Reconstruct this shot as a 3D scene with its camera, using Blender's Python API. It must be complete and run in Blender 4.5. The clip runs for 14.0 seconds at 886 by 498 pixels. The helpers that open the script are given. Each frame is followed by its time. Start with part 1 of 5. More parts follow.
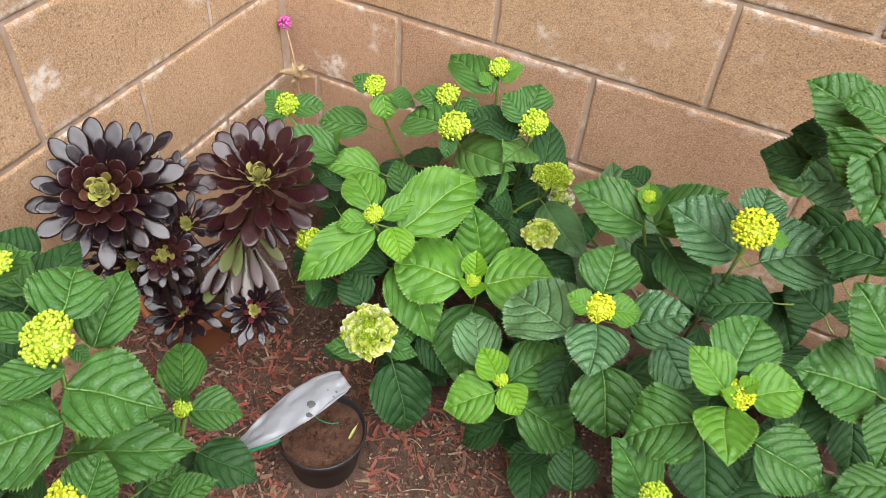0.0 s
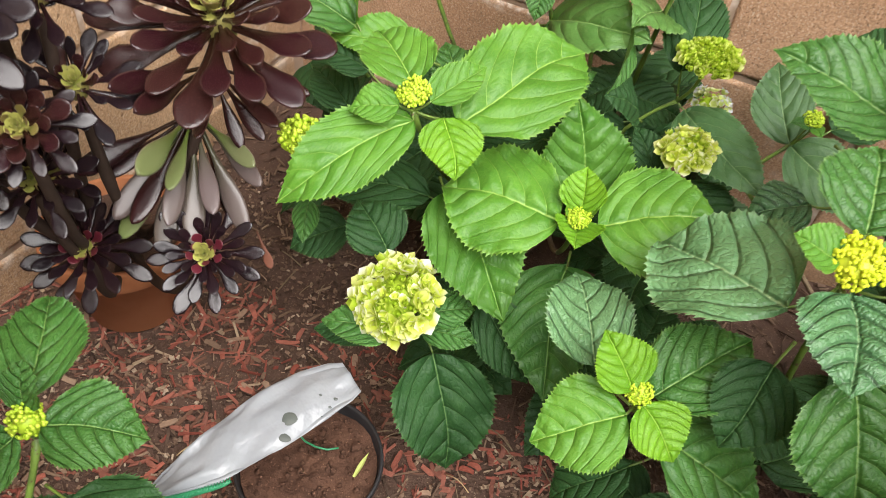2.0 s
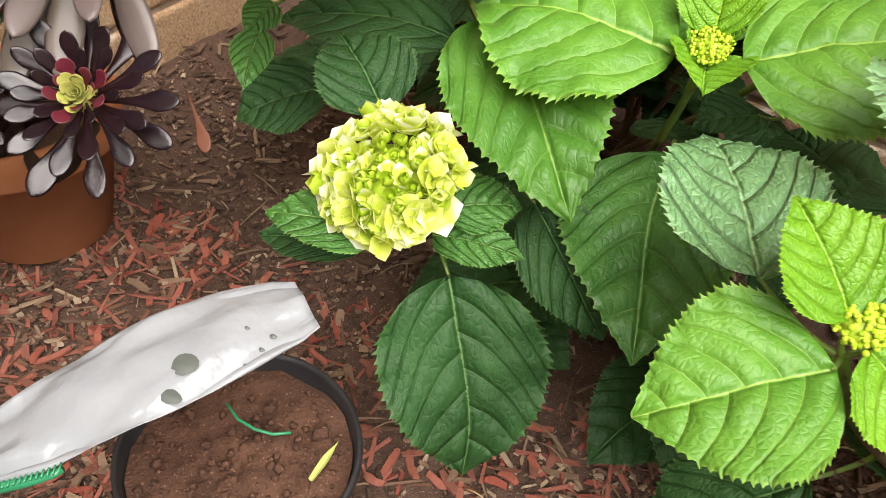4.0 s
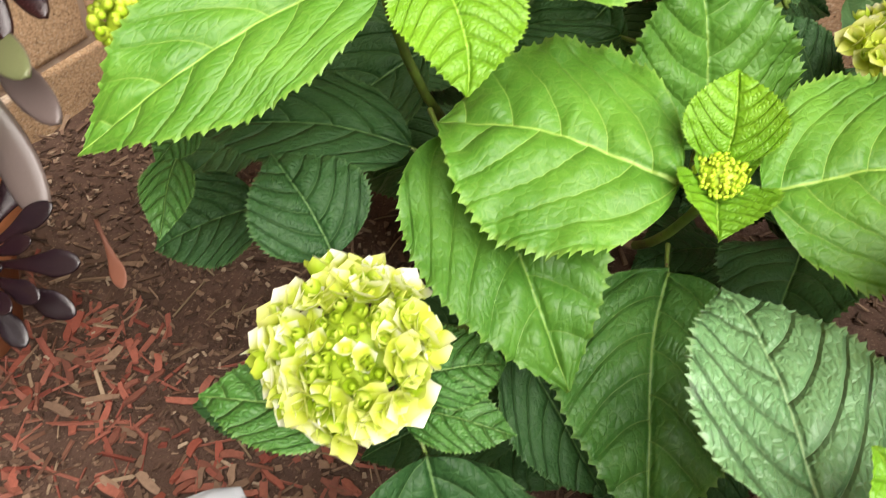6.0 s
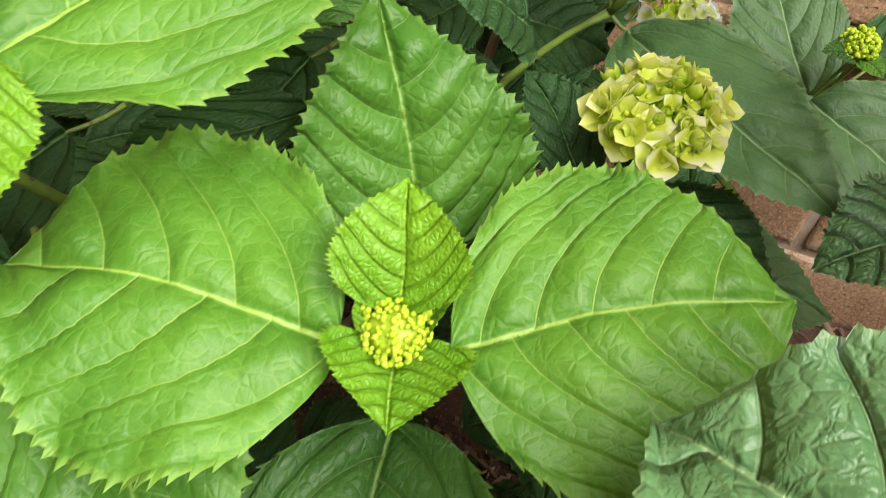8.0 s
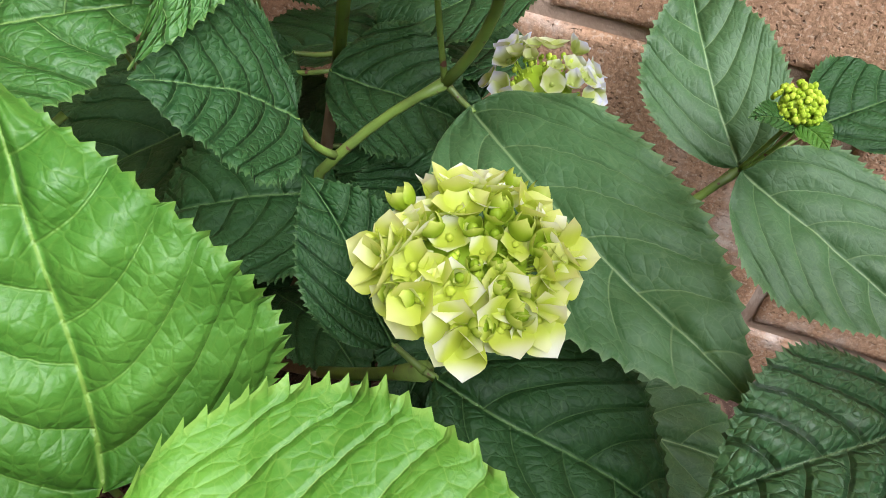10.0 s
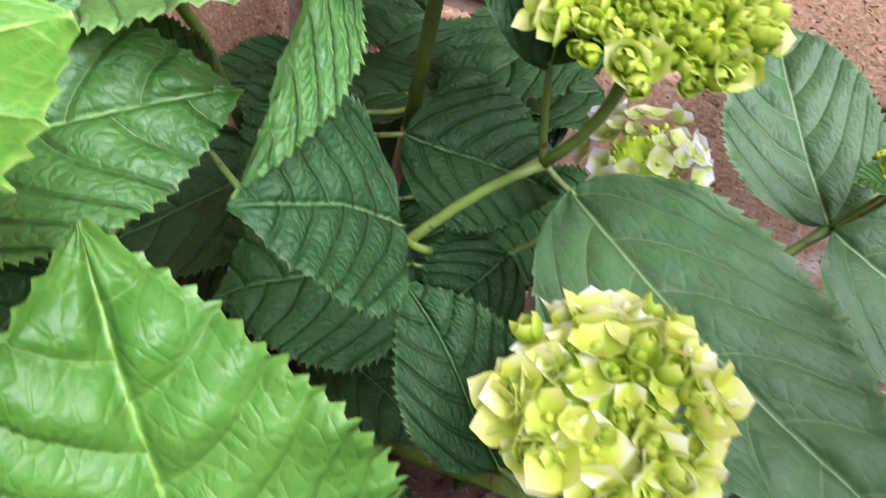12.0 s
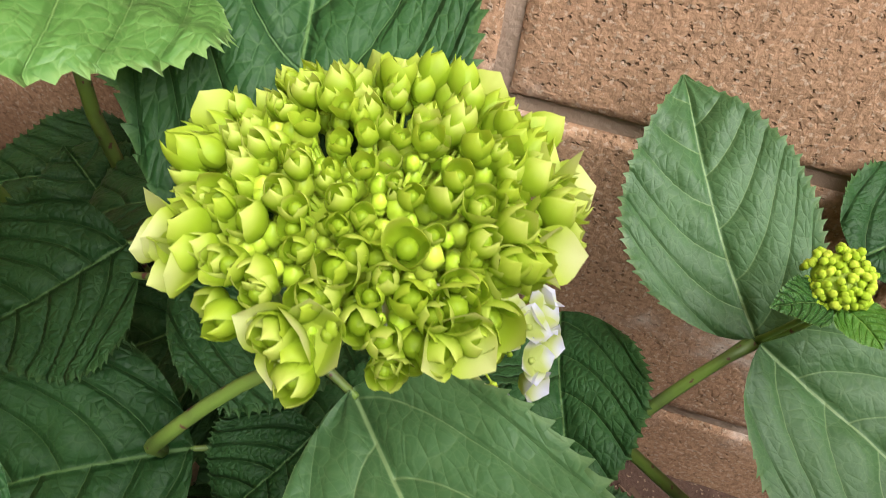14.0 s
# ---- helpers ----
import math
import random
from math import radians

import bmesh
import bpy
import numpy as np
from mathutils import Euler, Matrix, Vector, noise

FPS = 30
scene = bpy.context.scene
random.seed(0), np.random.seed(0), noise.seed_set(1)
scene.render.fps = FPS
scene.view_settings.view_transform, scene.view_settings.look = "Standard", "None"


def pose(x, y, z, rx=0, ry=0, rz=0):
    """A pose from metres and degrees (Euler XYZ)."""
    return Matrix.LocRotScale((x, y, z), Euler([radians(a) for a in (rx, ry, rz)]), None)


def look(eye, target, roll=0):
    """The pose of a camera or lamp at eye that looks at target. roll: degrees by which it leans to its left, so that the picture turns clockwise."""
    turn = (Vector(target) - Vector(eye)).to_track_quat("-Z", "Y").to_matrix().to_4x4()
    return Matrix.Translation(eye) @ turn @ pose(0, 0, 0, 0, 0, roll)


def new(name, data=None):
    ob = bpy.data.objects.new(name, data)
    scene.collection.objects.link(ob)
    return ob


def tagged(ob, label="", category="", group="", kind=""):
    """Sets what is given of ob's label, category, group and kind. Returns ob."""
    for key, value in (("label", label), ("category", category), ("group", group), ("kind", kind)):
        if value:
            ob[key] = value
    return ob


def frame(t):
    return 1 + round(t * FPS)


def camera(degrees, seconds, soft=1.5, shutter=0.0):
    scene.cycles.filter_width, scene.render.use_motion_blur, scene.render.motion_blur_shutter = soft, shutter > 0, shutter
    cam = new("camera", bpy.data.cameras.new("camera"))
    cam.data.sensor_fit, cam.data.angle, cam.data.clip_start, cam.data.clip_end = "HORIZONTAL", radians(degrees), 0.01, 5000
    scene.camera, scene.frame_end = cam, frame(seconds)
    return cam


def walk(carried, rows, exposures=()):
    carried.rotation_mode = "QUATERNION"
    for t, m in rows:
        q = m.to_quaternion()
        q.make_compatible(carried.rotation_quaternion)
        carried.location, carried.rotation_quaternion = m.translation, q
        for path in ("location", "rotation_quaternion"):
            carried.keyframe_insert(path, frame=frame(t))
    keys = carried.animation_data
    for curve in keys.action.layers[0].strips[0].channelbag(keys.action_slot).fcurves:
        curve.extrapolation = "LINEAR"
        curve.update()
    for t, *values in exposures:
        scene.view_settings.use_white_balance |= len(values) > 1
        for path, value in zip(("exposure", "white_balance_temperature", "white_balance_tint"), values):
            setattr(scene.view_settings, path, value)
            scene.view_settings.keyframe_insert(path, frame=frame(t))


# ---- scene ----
cam = camera(59.0, 14.0, soft=0.65, shutter=0.25)
PATH = [
    (0, (0.465, 0.25, 1.185), (-0.089, 1.55, -0.23), 4.8),
    (0.5, (0.382, 0.345, 1.12), (-0.15, 1.628, -0.319), 5.0),
    (1, (0.347, 0.402, 1.022), (-0.172, 1.679, -0.428), 5.8),
    (1.5, (0.318, 0.466, 0.883), (-0.215, 1.744, -0.56), 6.3),
    (2, (0.293, 0.51, 0.753), (-0.292, 1.792, -0.666), 6.4),
    (2.5, (0.291, 0.552, 0.659), (-0.355, 1.84, -0.727), 6.4),
    (3, (0.298, 0.595, 0.591), (-0.403, 1.882, -0.77), 5.9),
    (3.2, (0.293, 0.605, 0.554), (-0.422, 1.896, -0.796), 5.9),
    (5.3, (0.178, 0.716, 0.439), (-0.39, 1.982, -1.001), 6.9),
    (5.5, (0.176, 0.722, 0.453), (-0.381, 1.993, -0.987), 6.8),
    (6, (0.171, 0.75, 0.485), (-0.35, 2.046, -0.946), 6.9),
    (6.5, (0.19, 0.807, 0.506), (-0.281, 2.131, -0.916), 7.1),
    (7, (0.21, 0.85, 0.473), (-0.185, 2.199, -0.95), 8.3),
    (7.5, (0.221, 0.878, 0.451), (-0.138, 2.247, -0.962), 8.6),
    (8, (0.224, 0.907, 0.458), (-0.098, 2.296, -0.944), 9.5),
    (8.5, (0.231, 0.967, 0.457), (-0.093, 2.382, -0.919), 8.6),
    (9, (0.24, 1.02, 0.443), (-0.068, 2.443, -0.928), 8.6),
    (9.2, (0.249, 1.031, 0.433), (-0.054, 2.458, -0.935), 8.5),
    (11.5, (0.264, 1.054, 0.429), (-0.005, 2.42, -1.007), 11.2),
    (12, (0.217, 1.075, 0.436), (-0.08, 2.457, -0.979), 9.3),
    (12.3, (0.198, 1.108, 0.44), (-0.114, 2.491, -0.97), 8.2),
    (12.5, (0.187, 1.135, 0.451), (-0.104, 2.525, -0.956), 8.3),
    (13, (0.202, 1.182, 0.445), (-0.079, 2.572, -0.966), 7.6),
    (13.5, (0.234, 1.192, 0.435), (-0.034, 2.565, -0.995), 7.8),
    (14, (0.25, 1.185, 0.43), (-0.027, 2.536, -1.019), 7.5),
]
EXPOSURES = [(0.0, 1.2, 6150, 13), (1.5, 1.32, 6300, 11), (3.0, 1.6, 6600, 13), (5.5, 1.65, 6700, 12), (7.5, 1.42, 6800, 11),
             (9.2, 1.5, 6500, 8), (11.3, 1.7, 5050, 32), (11.9, 1.82, 5350, 30), (12.3, 1.86, 6500, 20), (12.8, 1.79, 6200, 22),
             (13.1, 1.45, 5150, 38), (13.4, 1.47, 4700, 30), (13.7, 1.44, 5900, 14), (14.0, 1.49, 6300, 13)]
walk(cam, [(t, look(eye, target, roll)) for t, eye, target, roll in PATH], EXPOSURES)

# ---- light: a bright overcast day ----
world = bpy.data.worlds.new("overcast_sky")
world.use_nodes = True
scene.world = world
wn = world.node_tree.nodes
sky = wn.new("ShaderNodeTexSky")
sky.sky_type, sky.sun_disc = "NISHITA", False
sky.sun_elevation, sky.sun_rotation = radians(53), radians(130)
sky.air_density, sky.dust_density, sky.ozone_density = 1.0, 6.0, 0.6
hue = wn.new("ShaderNodeHueSaturation")
hue.inputs["Saturation"].default_value = 0.35
world.node_tree.links.new(sky.outputs["Color"], hue.inputs["Color"])
world.node_tree.links.new(hue.outputs["Color"], wn["Background"].inputs["Color"])
wn["Background"].inputs["Strength"].default_value = 0.050

sun = new("sun", bpy.data.lights.new("sun", "SUN"))
sun.data.energy, sun.data.angle, sun.data.color = 3.4, radians(64), (1.0, 0.97, 0.92)
sun.matrix_world = look((1.16, -0.98, 2.05), (0, 0, 0))

GROUND = -0.062


# ---- node helpers ----
class Nodes:
    """A material with a principled shader and short calls for its nodes."""

    def __init__(self, name):
        self.mat = bpy.data.materials.new(name)
        self.mat.use_nodes = True
        self.tree = self.mat.node_tree
        self.shader = self.tree.nodes["Principled BSDF"]

    def put(self, socket, value):
        if isinstance(value, bpy.types.NodeSocket):
            self.tree.links.new(value, socket)
        elif value is not None:
            socket.default_value = value

    def math(self, op, a, b=None, c=None):
        n = self.tree.nodes.new("ShaderNodeMath")
        n.operation = op
        for k, v in enumerate((a, b, c)):
            self.put(n.inputs[k], v)
        return n.outputs[0]

    def ramp(self, value, lo, hi, a=0.0, b=1.0):
        n = self.tree.nodes.new("ShaderNodeMapRange")
        n.interpolation_type = "SMOOTHSTEP"
        for k, v in enumerate((value, lo, hi, a, b)):
            self.put(n.inputs[k], v)
        return n.outputs[0]

    def mix(self, fac, a, b, blend="MIX"):
        n = self.tree.nodes.new("ShaderNodeMix")
        n.data_type, n.blend_type = "RGBA", blend
        for key, v in ((0, fac), (6, a), (7, b)):
            self.put(n.inputs[key], (*v, 1.0) if isinstance(v, tuple) and len(v) == 3 else v)
        return n.outputs[2]

    def noise(self, scale, detail=4.0, where=None, rough=0.55):
        n = self.tree.nodes.new("ShaderNodeTexNoise")
        n.inputs["Scale"].default_value, n.inputs["Detail"].default_value = scale, detail
        n.inputs["Roughness"].default_value = rough
        self.put(n.inputs["Vector"], where or self.coords("Object"))
        return n.outputs[0]

    def noise_color(self, scale):
        n = self.tree.nodes.new("ShaderNodeTexNoise")
        n.inputs["Scale"].default_value, n.inputs["Detail"].default_value = scale, 1.0
        self.put(n.inputs["Vector"], self.coords("Object"))
        return n.outputs[1]

    def flat(self, vector):
        """The same place with its height left out."""
        n = self.tree.nodes.new("ShaderNodeVectorMath")
        n.operation = "MULTIPLY"
        self.put(n.inputs[0], vector)
        n.inputs[1].default_value = (1.0, 1.0, 0.0)
        return n.outputs[0]

    def voronoi(self, scale, where=None, feature="F1"):
        n = self.tree.nodes.new("ShaderNodeTexVoronoi")
        n.feature = feature
        n.inputs["Scale"].default_value = scale
        self.put(n.inputs["Vector"], where or self.coords("Object"))
        return n.outputs["Distance"]

    def coords(self, kind):
        return self.tree.nodes.new("ShaderNodeTexCoord").outputs[kind]

    def position(self):
        return self.tree.nodes.new("ShaderNodeNewGeometry").outputs["Position"]

    def random(self):
        return self.tree.nodes.new("ShaderNodeObjectInfo").outputs["Random"]

    def island(self):
        return self.tree.nodes.new("ShaderNodeNewGeometry").outputs["Random Per Island"]

    def split(self, vector):
        n = self.tree.nodes.new("ShaderNodeSeparateXYZ")
        self.put(n.inputs[0], vector)
        return n.outputs

    def bump(self, height, strength=0.3, distance=0.002, under=None):
        n = self.tree.nodes.new("ShaderNodeBump")
        n.inputs["Strength"].default_value, n.inputs["Distance"].default_value = strength, distance
        self.put(n.inputs["Height"], height)
        if under is not None:
            self.put(n.inputs["Normal"], under)
        return n.outputs[0]

    def done(self, color, rough=0.5, normal=None, spec=None, thin=0.0, glow=None, coat=0.0):
        self.put(self.shader.inputs["Base Color"], (*color, 1.0) if isinstance(color, tuple) else color)
        self.put(self.shader.inputs["Roughness"], rough)
        if normal is not None:
            self.put(self.shader.inputs["Normal"], normal)
        if spec is not None:
            self.put(self.shader.inputs["Specular IOR Level"], spec)
        self.put(self.shader.inputs["Coat Weight"], coat)
        self.put(self.shader.inputs["Coat Roughness"], 0.26)
        if thin:
            t = self.tree.nodes.new("ShaderNodeBsdfTranslucent")
            self.put(t.inputs["Color"], glow)
            m = self.tree.nodes.new("ShaderNodeMixShader")
            m.inputs[0].default_value = thin
            self.tree.links.new(self.shader.outputs[0], m.inputs[1])
            self.tree.links.new(t.outputs[0], m.inputs[2])
            self.tree.links.new(m.outputs[0], self.tree.nodes["Material Output"].inputs["Surface"])
        return self.mat


# ---- materials ----
VEINS, SIDE_STEP = 6.3, 0.43


def leaf_material(name, low, high, vein, rough, thin, relief, coat=0.06, line=0.45):
    """A hydrangea leaf: midrib, side veins curving to the tip, a ladder of cross veins between them, a fine net, blotches."""
    n = Nodes(name)
    map_a, map_b = n.tree.nodes.new("ShaderNodeUVMap"), n.tree.nodes.new("ShaderNodeUVMap")
    map_a.uv_map, map_b.uv_map = "UVMap", "Veins"
    u, v, _ = n.split(map_a.outputs[0])
    lane, edge, _ = n.split(map_b.outputs[0])
    half = n.math("MULTIPLY_ADD", v, 2.0, -1.0)
    av = n.math("ABSOLUTE", half)
    lane = n.math("ADD", lane, n.math("MULTIPLY", n.math("GREATER_THAN", half, 0.0), SIDE_STEP))
    lane = n.math("ADD", lane, n.math("MULTIPLY_ADD", n.noise(28.0, 2.0), 0.16, -0.08))
    off = n.math("ABSOLUTE", n.math("SUBTRACT", n.math("FRACT", lane), 0.5))
    fade = n.ramp(u, 0.99, 0.90)
    lateral = n.math("MULTIPLY", n.math("MULTIPLY", n.ramp(off, 0.474, 0.496), fade), n.ramp(edge, 0.97, 0.45, 0.12, 1.0))
    rib = n.ramp(av, n.math("MULTIPLY_ADD", u, -0.013, 0.021), n.math("MULTIPLY_ADD", u, -0.005, 0.007))
    cell = n.tree.nodes.new("ShaderNodeCombineXYZ")
    n.put(cell.inputs[0], n.math("ADD", n.math("MULTIPLY", lane, 2.5), n.math("MULTIPLY", n.noise(60.0, 1.0), 0.5)))
    along = n.math("MULTIPLY_ADD", n.math("MULTIPLY_ADD", u, 1.5, av), 9.0, n.math("MULTIPLY", n.math("GREATER_THAN", half, 0.0), 31.7))
    n.put(cell.inputs[1], n.math("ADD", along, n.math("MULTIPLY", n.noise(50.0, 1.0), 0.8)))
    n.put(cell.inputs[2], n.math("MULTIPLY", n.random(), 40.0))
    rungs = n.voronoi(1.0, cell.outputs[0], "DISTANCE_TO_EDGE")
    place = n.tree.nodes.new("ShaderNodeVectorMath")
    place.operation = "MULTIPLY_ADD"
    n.put(place.inputs[0], n.noise_color(90.0))
    place.inputs[1].default_value = (0.010, 0.010, 0.0)
    n.put(place.inputs[2], n.flat(n.coords("Object")))
    net = n.voronoi(420.0, place.outputs[0], "DISTANCE_TO_EDGE")
    blot = n.noise(24.0, 3.0)
    fine = n.noise(650.0, 2.0)
    tone = n.mix(n.ramp(blot, 0.3, 0.72), low, high)
    tone = n.mix(n.math("MULTIPLY", n.random(), 0.45), tone, n.mix(0.5, tone, high, "MULTIPLY"))
    tone = n.mix(n.math("MULTIPLY", n.ramp(fine, 0.35, 0.7), 0.16), tone, low)
    tone = n.mix(n.math("MULTIPLY", n.ramp(net, 0.10, 0.0), 0.10), tone, vein)
    tone = n.mix(n.math("MULTIPLY", n.ramp(rungs, 0.045, 0.0), 0.16), tone, vein)
    tone = n.mix(n.math("MULTIPLY", lateral, line), tone, vein)
    tone = n.mix(n.math("MULTIPLY", rib, 0.85), tone, vein)
    tone = n.mix(n.math("MULTIPLY", n.ramp(edge, 0.965, 1.0), 0.35), tone, vein)
    height = n.math("ADD", n.math("MULTIPLY", n.ramp(rungs, 0.0, 0.13), 0.07), n.math("MULTIPLY", n.ramp(rungs, 0.0, 0.42), 0.14))
    height = n.math("ADD", height, n.math("MULTIPLY", n.ramp(net, 0.0, 0.40), 0.06))
    height = n.math("ADD", height, n.math("MULTIPLY", fine, 0.07))
    crease = n.math("ADD", n.math("MULTIPLY", n.ramp(off, 0.34, 0.5), 0.50), n.math("MULTIPLY", n.ramp(off, 0.462, 0.495), 0.22))
    height = n.math("SUBTRACT", height, n.math("MULTIPLY", crease, fade))
    height = n.math("SUBTRACT", height, n.math("MULTIPLY", n.ramp(av, 0.06, 0.012), 0.35))
    height = n.math("ADD", height, n.math("MULTIPLY", n.noise(110.0, 2.0), 0.07))
    gloss = n.math("ADD", rough, n.math("MULTIPLY", n.math("SUBTRACT", blot, 0.3), 0.25))
    glow = n.mix(0.6, tone, (0.30, 0.50, 0.03))
    return n.done(tone, gloss, n.bump(height, min(1.0, relief), 0.0020 * max(1.0, relief)), 0.20 if name == "leaf_dark_shaded" else 0.38, thin, glow, coat)


LEAF = {
    "l": leaf_material("leaf_lime", (0.098, 0.255, 0.009), (0.155, 0.340, 0.012), (0.26, 0.42, 0.04), 0.42, 0.18, 0.75, 0.05, 0.28),
    "b": leaf_material("leaf_fresh", (0.052, 0.170, 0.013), (0.094, 0.245, 0.020), (0.27, 0.41, 0.08), 0.46, 0.16, 0.62, 0.03, 0.50),
    "f": leaf_material("leaf_soft", (0.050, 0.138, 0.024), (0.085, 0.198, 0.040), (0.25, 0.37, 0.12), 0.46, 0.16, 0.75, 0.03, 0.30),
    "m": leaf_material("leaf_green", (0.026, 0.106, 0.016), (0.052, 0.160, 0.026), (0.19, 0.31, 0.08), 0.42, 0.12, 1.15, 0.07, 0.45),
    # Dark mature green; shade among the lower leaves is put into this colour too.
    "d": leaf_material("leaf_dark_shaded", (0.011, 0.044, 0.011), (0.021, 0.070, 0.017), (0.080, 0.15, 0.045), 0.52, 0.03, 0.95, 0.02, 0.45),
    "s": leaf_material("leaf_sage", (0.036, 0.098, 0.030), (0.060, 0.142, 0.048), (0.18, 0.27, 0.11), 0.50, 0.10, 0.50, 0.02, 0.50),
    "q": leaf_material("leaf_puckered", (0.037, 0.128, 0.012), (0.066, 0.182, 0.019), (0.15, 0.26, 0.04), 0.46, 0.14, 0.75, 0.03, 0.30),
    "p": leaf_material("leaf_pale", (0.080, 0.190, 0.075), (0.130, 0.270, 0.115), (0.24, 0.36, 0.17), 0.31, 0.08, 1.8, 0.20, 0.25),
    "g": leaf_material("leaf_bluish", (0.044, 0.130, 0.048), (0.080, 0.190, 0.074), (0.17, 0.27, 0.12), 0.31, 0.08, 1.9, 0.18, 0.28),
}


def stem_material():
    n = Nodes("green_stem")
    tone = n.mix(n.ramp(n.noise(60.0, 3.0), 0.4, 0.7), (0.15, 0.24, 0.04), (0.10, 0.15, 0.035))
    tone = n.mix(n.ramp(n.noise(240.0, 2.0), 0.64, 0.7), tone, (0.10, 0.03, 0.03))
    return n.done(tone, 0.45, n.bump(n.noise(300.0), 0.3, 0.0006))


def woody_material():
    n = Nodes("woody_stem")
    tone = n.mix(n.noise(70.0, 5.0), (0.10, 0.065, 0.035), (0.23, 0.17, 0.10))
    return n.done(tone, 0.8, n.bump(n.noise(180.0, 5.0), 0.6, 0.001))


def petal_material(name, heart, rim, blush):
    """Sepals: greener at the heart, paler to the rim."""
    n = Nodes(name)
    u, v, _ = n.split(n.tree.nodes.new("ShaderNodeUVMap").outputs[0])
    tone = n.mix(n.ramp(u, 0.35, 1.0), heart, rim)
    tone = n.mix(n.math("MULTIPLY", n.math("MULTIPLY", n.ramp(n.random(), 0.22, 0.75), n.ramp(u, 0.45, 0.95)), 0.95), tone, blush)
    tone = n.mix(n.math("MULTIPLY", n.noise(300.0, 3.0), 0.18), tone, heart)
    return n.done(tone, 0.5, n.bump(n.noise(260.0, 2.0), 0.15, 0.0008), 0.4, 0.50, tone)


def bead_material(name, low, high):
    n = Nodes(name)
    tone = n.mix(n.island(), low, high)
    return n.done(tone, 0.45, n.bump(n.noise(500.0, 2.0), 0.2, 0.0005), 0.4, 0.12, tone)


def flesh_material(name, base, tip, edge, rough):
    """Fleshy rosette leaves: colour from base to tip, a paler rim, waxy bloom."""
    n = Nodes(name)
    u, v, _ = n.split(n.tree.nodes.new("ShaderNodeUVMap").outputs[0])
    av = n.math("ABSOLUTE", n.math("MULTIPLY_ADD", v, 2.0, -1.0))
    tone = n.mix(n.ramp(u, 0.1, 0.75), base, tip)
    tone = n.mix(n.math("MULTIPLY", n.noise(90.0, 4.0), 0.5), tone, n.mix(0.5, tone, (0.02, 0.01, 0.012)))
    tone = n.mix(n.math("MULTIPLY", n.ramp(av, 0.86, 0.98), 0.7), tone, edge)
    tone = n.mix(n.math("MULTIPLY", n.random(), 0.35), tone, base)
    gloss = n.math("ADD", rough, n.math("MULTIPLY", n.noise(150.0, 3.0), 0.18))
    return n.done(tone, gloss, n.bump(n.noise(220.0, 3.0), 0.12, 0.001), 0.42)


def block_material(name, pale, deep, odd):
    """Split-pore concrete blocks: coarse sand grains, open pits, bloom near the joints."""
    n = Nodes(name)
    pos = n.position()
    grain = n.noise(300.0, 4.0, pos, 0.65)
    holes = n.math("MULTIPLY", n.ramp(n.noise(210.0, 3.0, pos, 0.6), 0.60, 0.68), n.ramp(n.noise(26.0, 2.0, pos), 0.30, 0.50))
    pits = n.ramp(n.voronoi(230.0, pos), 0.24, 0.10)
    pits = n.math("MAXIMUM", holes, n.math("MULTIPLY", pits, n.ramp(n.noise(60.0, 2.0, pos), 0.48, 0.58)))
    cloud = n.noise(5.0, 5.0, pos)
    tone = n.mix(n.ramp(cloud, 0.3, 0.7), deep, pale)
    tone = n.mix(n.math("MULTIPLY", n.random(), 0.40), tone, odd)
    tone = n.mix(n.math("MULTIPLY", n.ramp(n.noise(95.0, 3.0, pos), 0.50, 0.66), 0.30), tone, (0.20, 0.12, 0.07))
    tone = n.mix(n.ramp(grain, 0.40, 0.58), n.mix(0.42, tone, (0.13, 0.08, 0.045)), tone)
    tone = n.mix(n.math("MULTIPLY", n.ramp(n.noise(330.0, 2.0, pos), 0.57, 0.63), 0.28), tone, (0.72, 0.61, 0.48))
    tone = n.mix(n.math("MULTIPLY", pits, 0.30), tone, (0.075, 0.042, 0.022))
    x, y, z = n.split(pos)
    bed = n.math("ABSOLUTE", n.math("SUBTRACT", n.math("FRACT", n.math("DIVIDE", n.math("SUBTRACT", z, 0.002 - 0.2032 * 2), 0.2032)), 0.5))
    salt = n.math("MULTIPLY", n.ramp(bed, 0.37, 0.49), n.ramp(n.noise(7.5, 3.0, pos), 0.45, 0.64))
    bloom = n.math("MULTIPLY", n.math("MAXIMUM", salt, n.ramp(n.noise(9.0, 4.0, pos), 0.58, 0.74)), n.ramp(n.noise(60.0, 5.0, pos), 0.36, 0.64))
    tone = n.mix(n.math("MULTIPLY", bloom, 0.80), tone, (0.70, 0.63, 0.56))
    h = n.math("SUBTRACT", n.math("ADD", n.math("MULTIPLY", grain, 0.7), n.math("MULTIPLY", n.noise(80.0, 3.0, pos), 0.5)), n.math("MULTIPLY", pits, 1.0))
    return n.done(tone, 0.92, n.bump(h, 0.9, 0.0020), 0.22)


def mortar_material():
    n = Nodes("mortar")
    pos = n.position()
    tone = n.mix(n.noise(30.0, 5.0, pos), (0.260, 0.175, 0.118), (0.42, 0.325, 0.25))
    tone = n.mix(n.math("MULTIPLY", n.ramp(n.noise(12.0, 4.0, pos), 0.50, 0.68), 0.6), tone, (0.62, 0.55, 0.48))
    return n.done(tone, 0.95, n.bump(n.noise(260.0, 4.0, pos), 0.8, 0.002), 0.2)


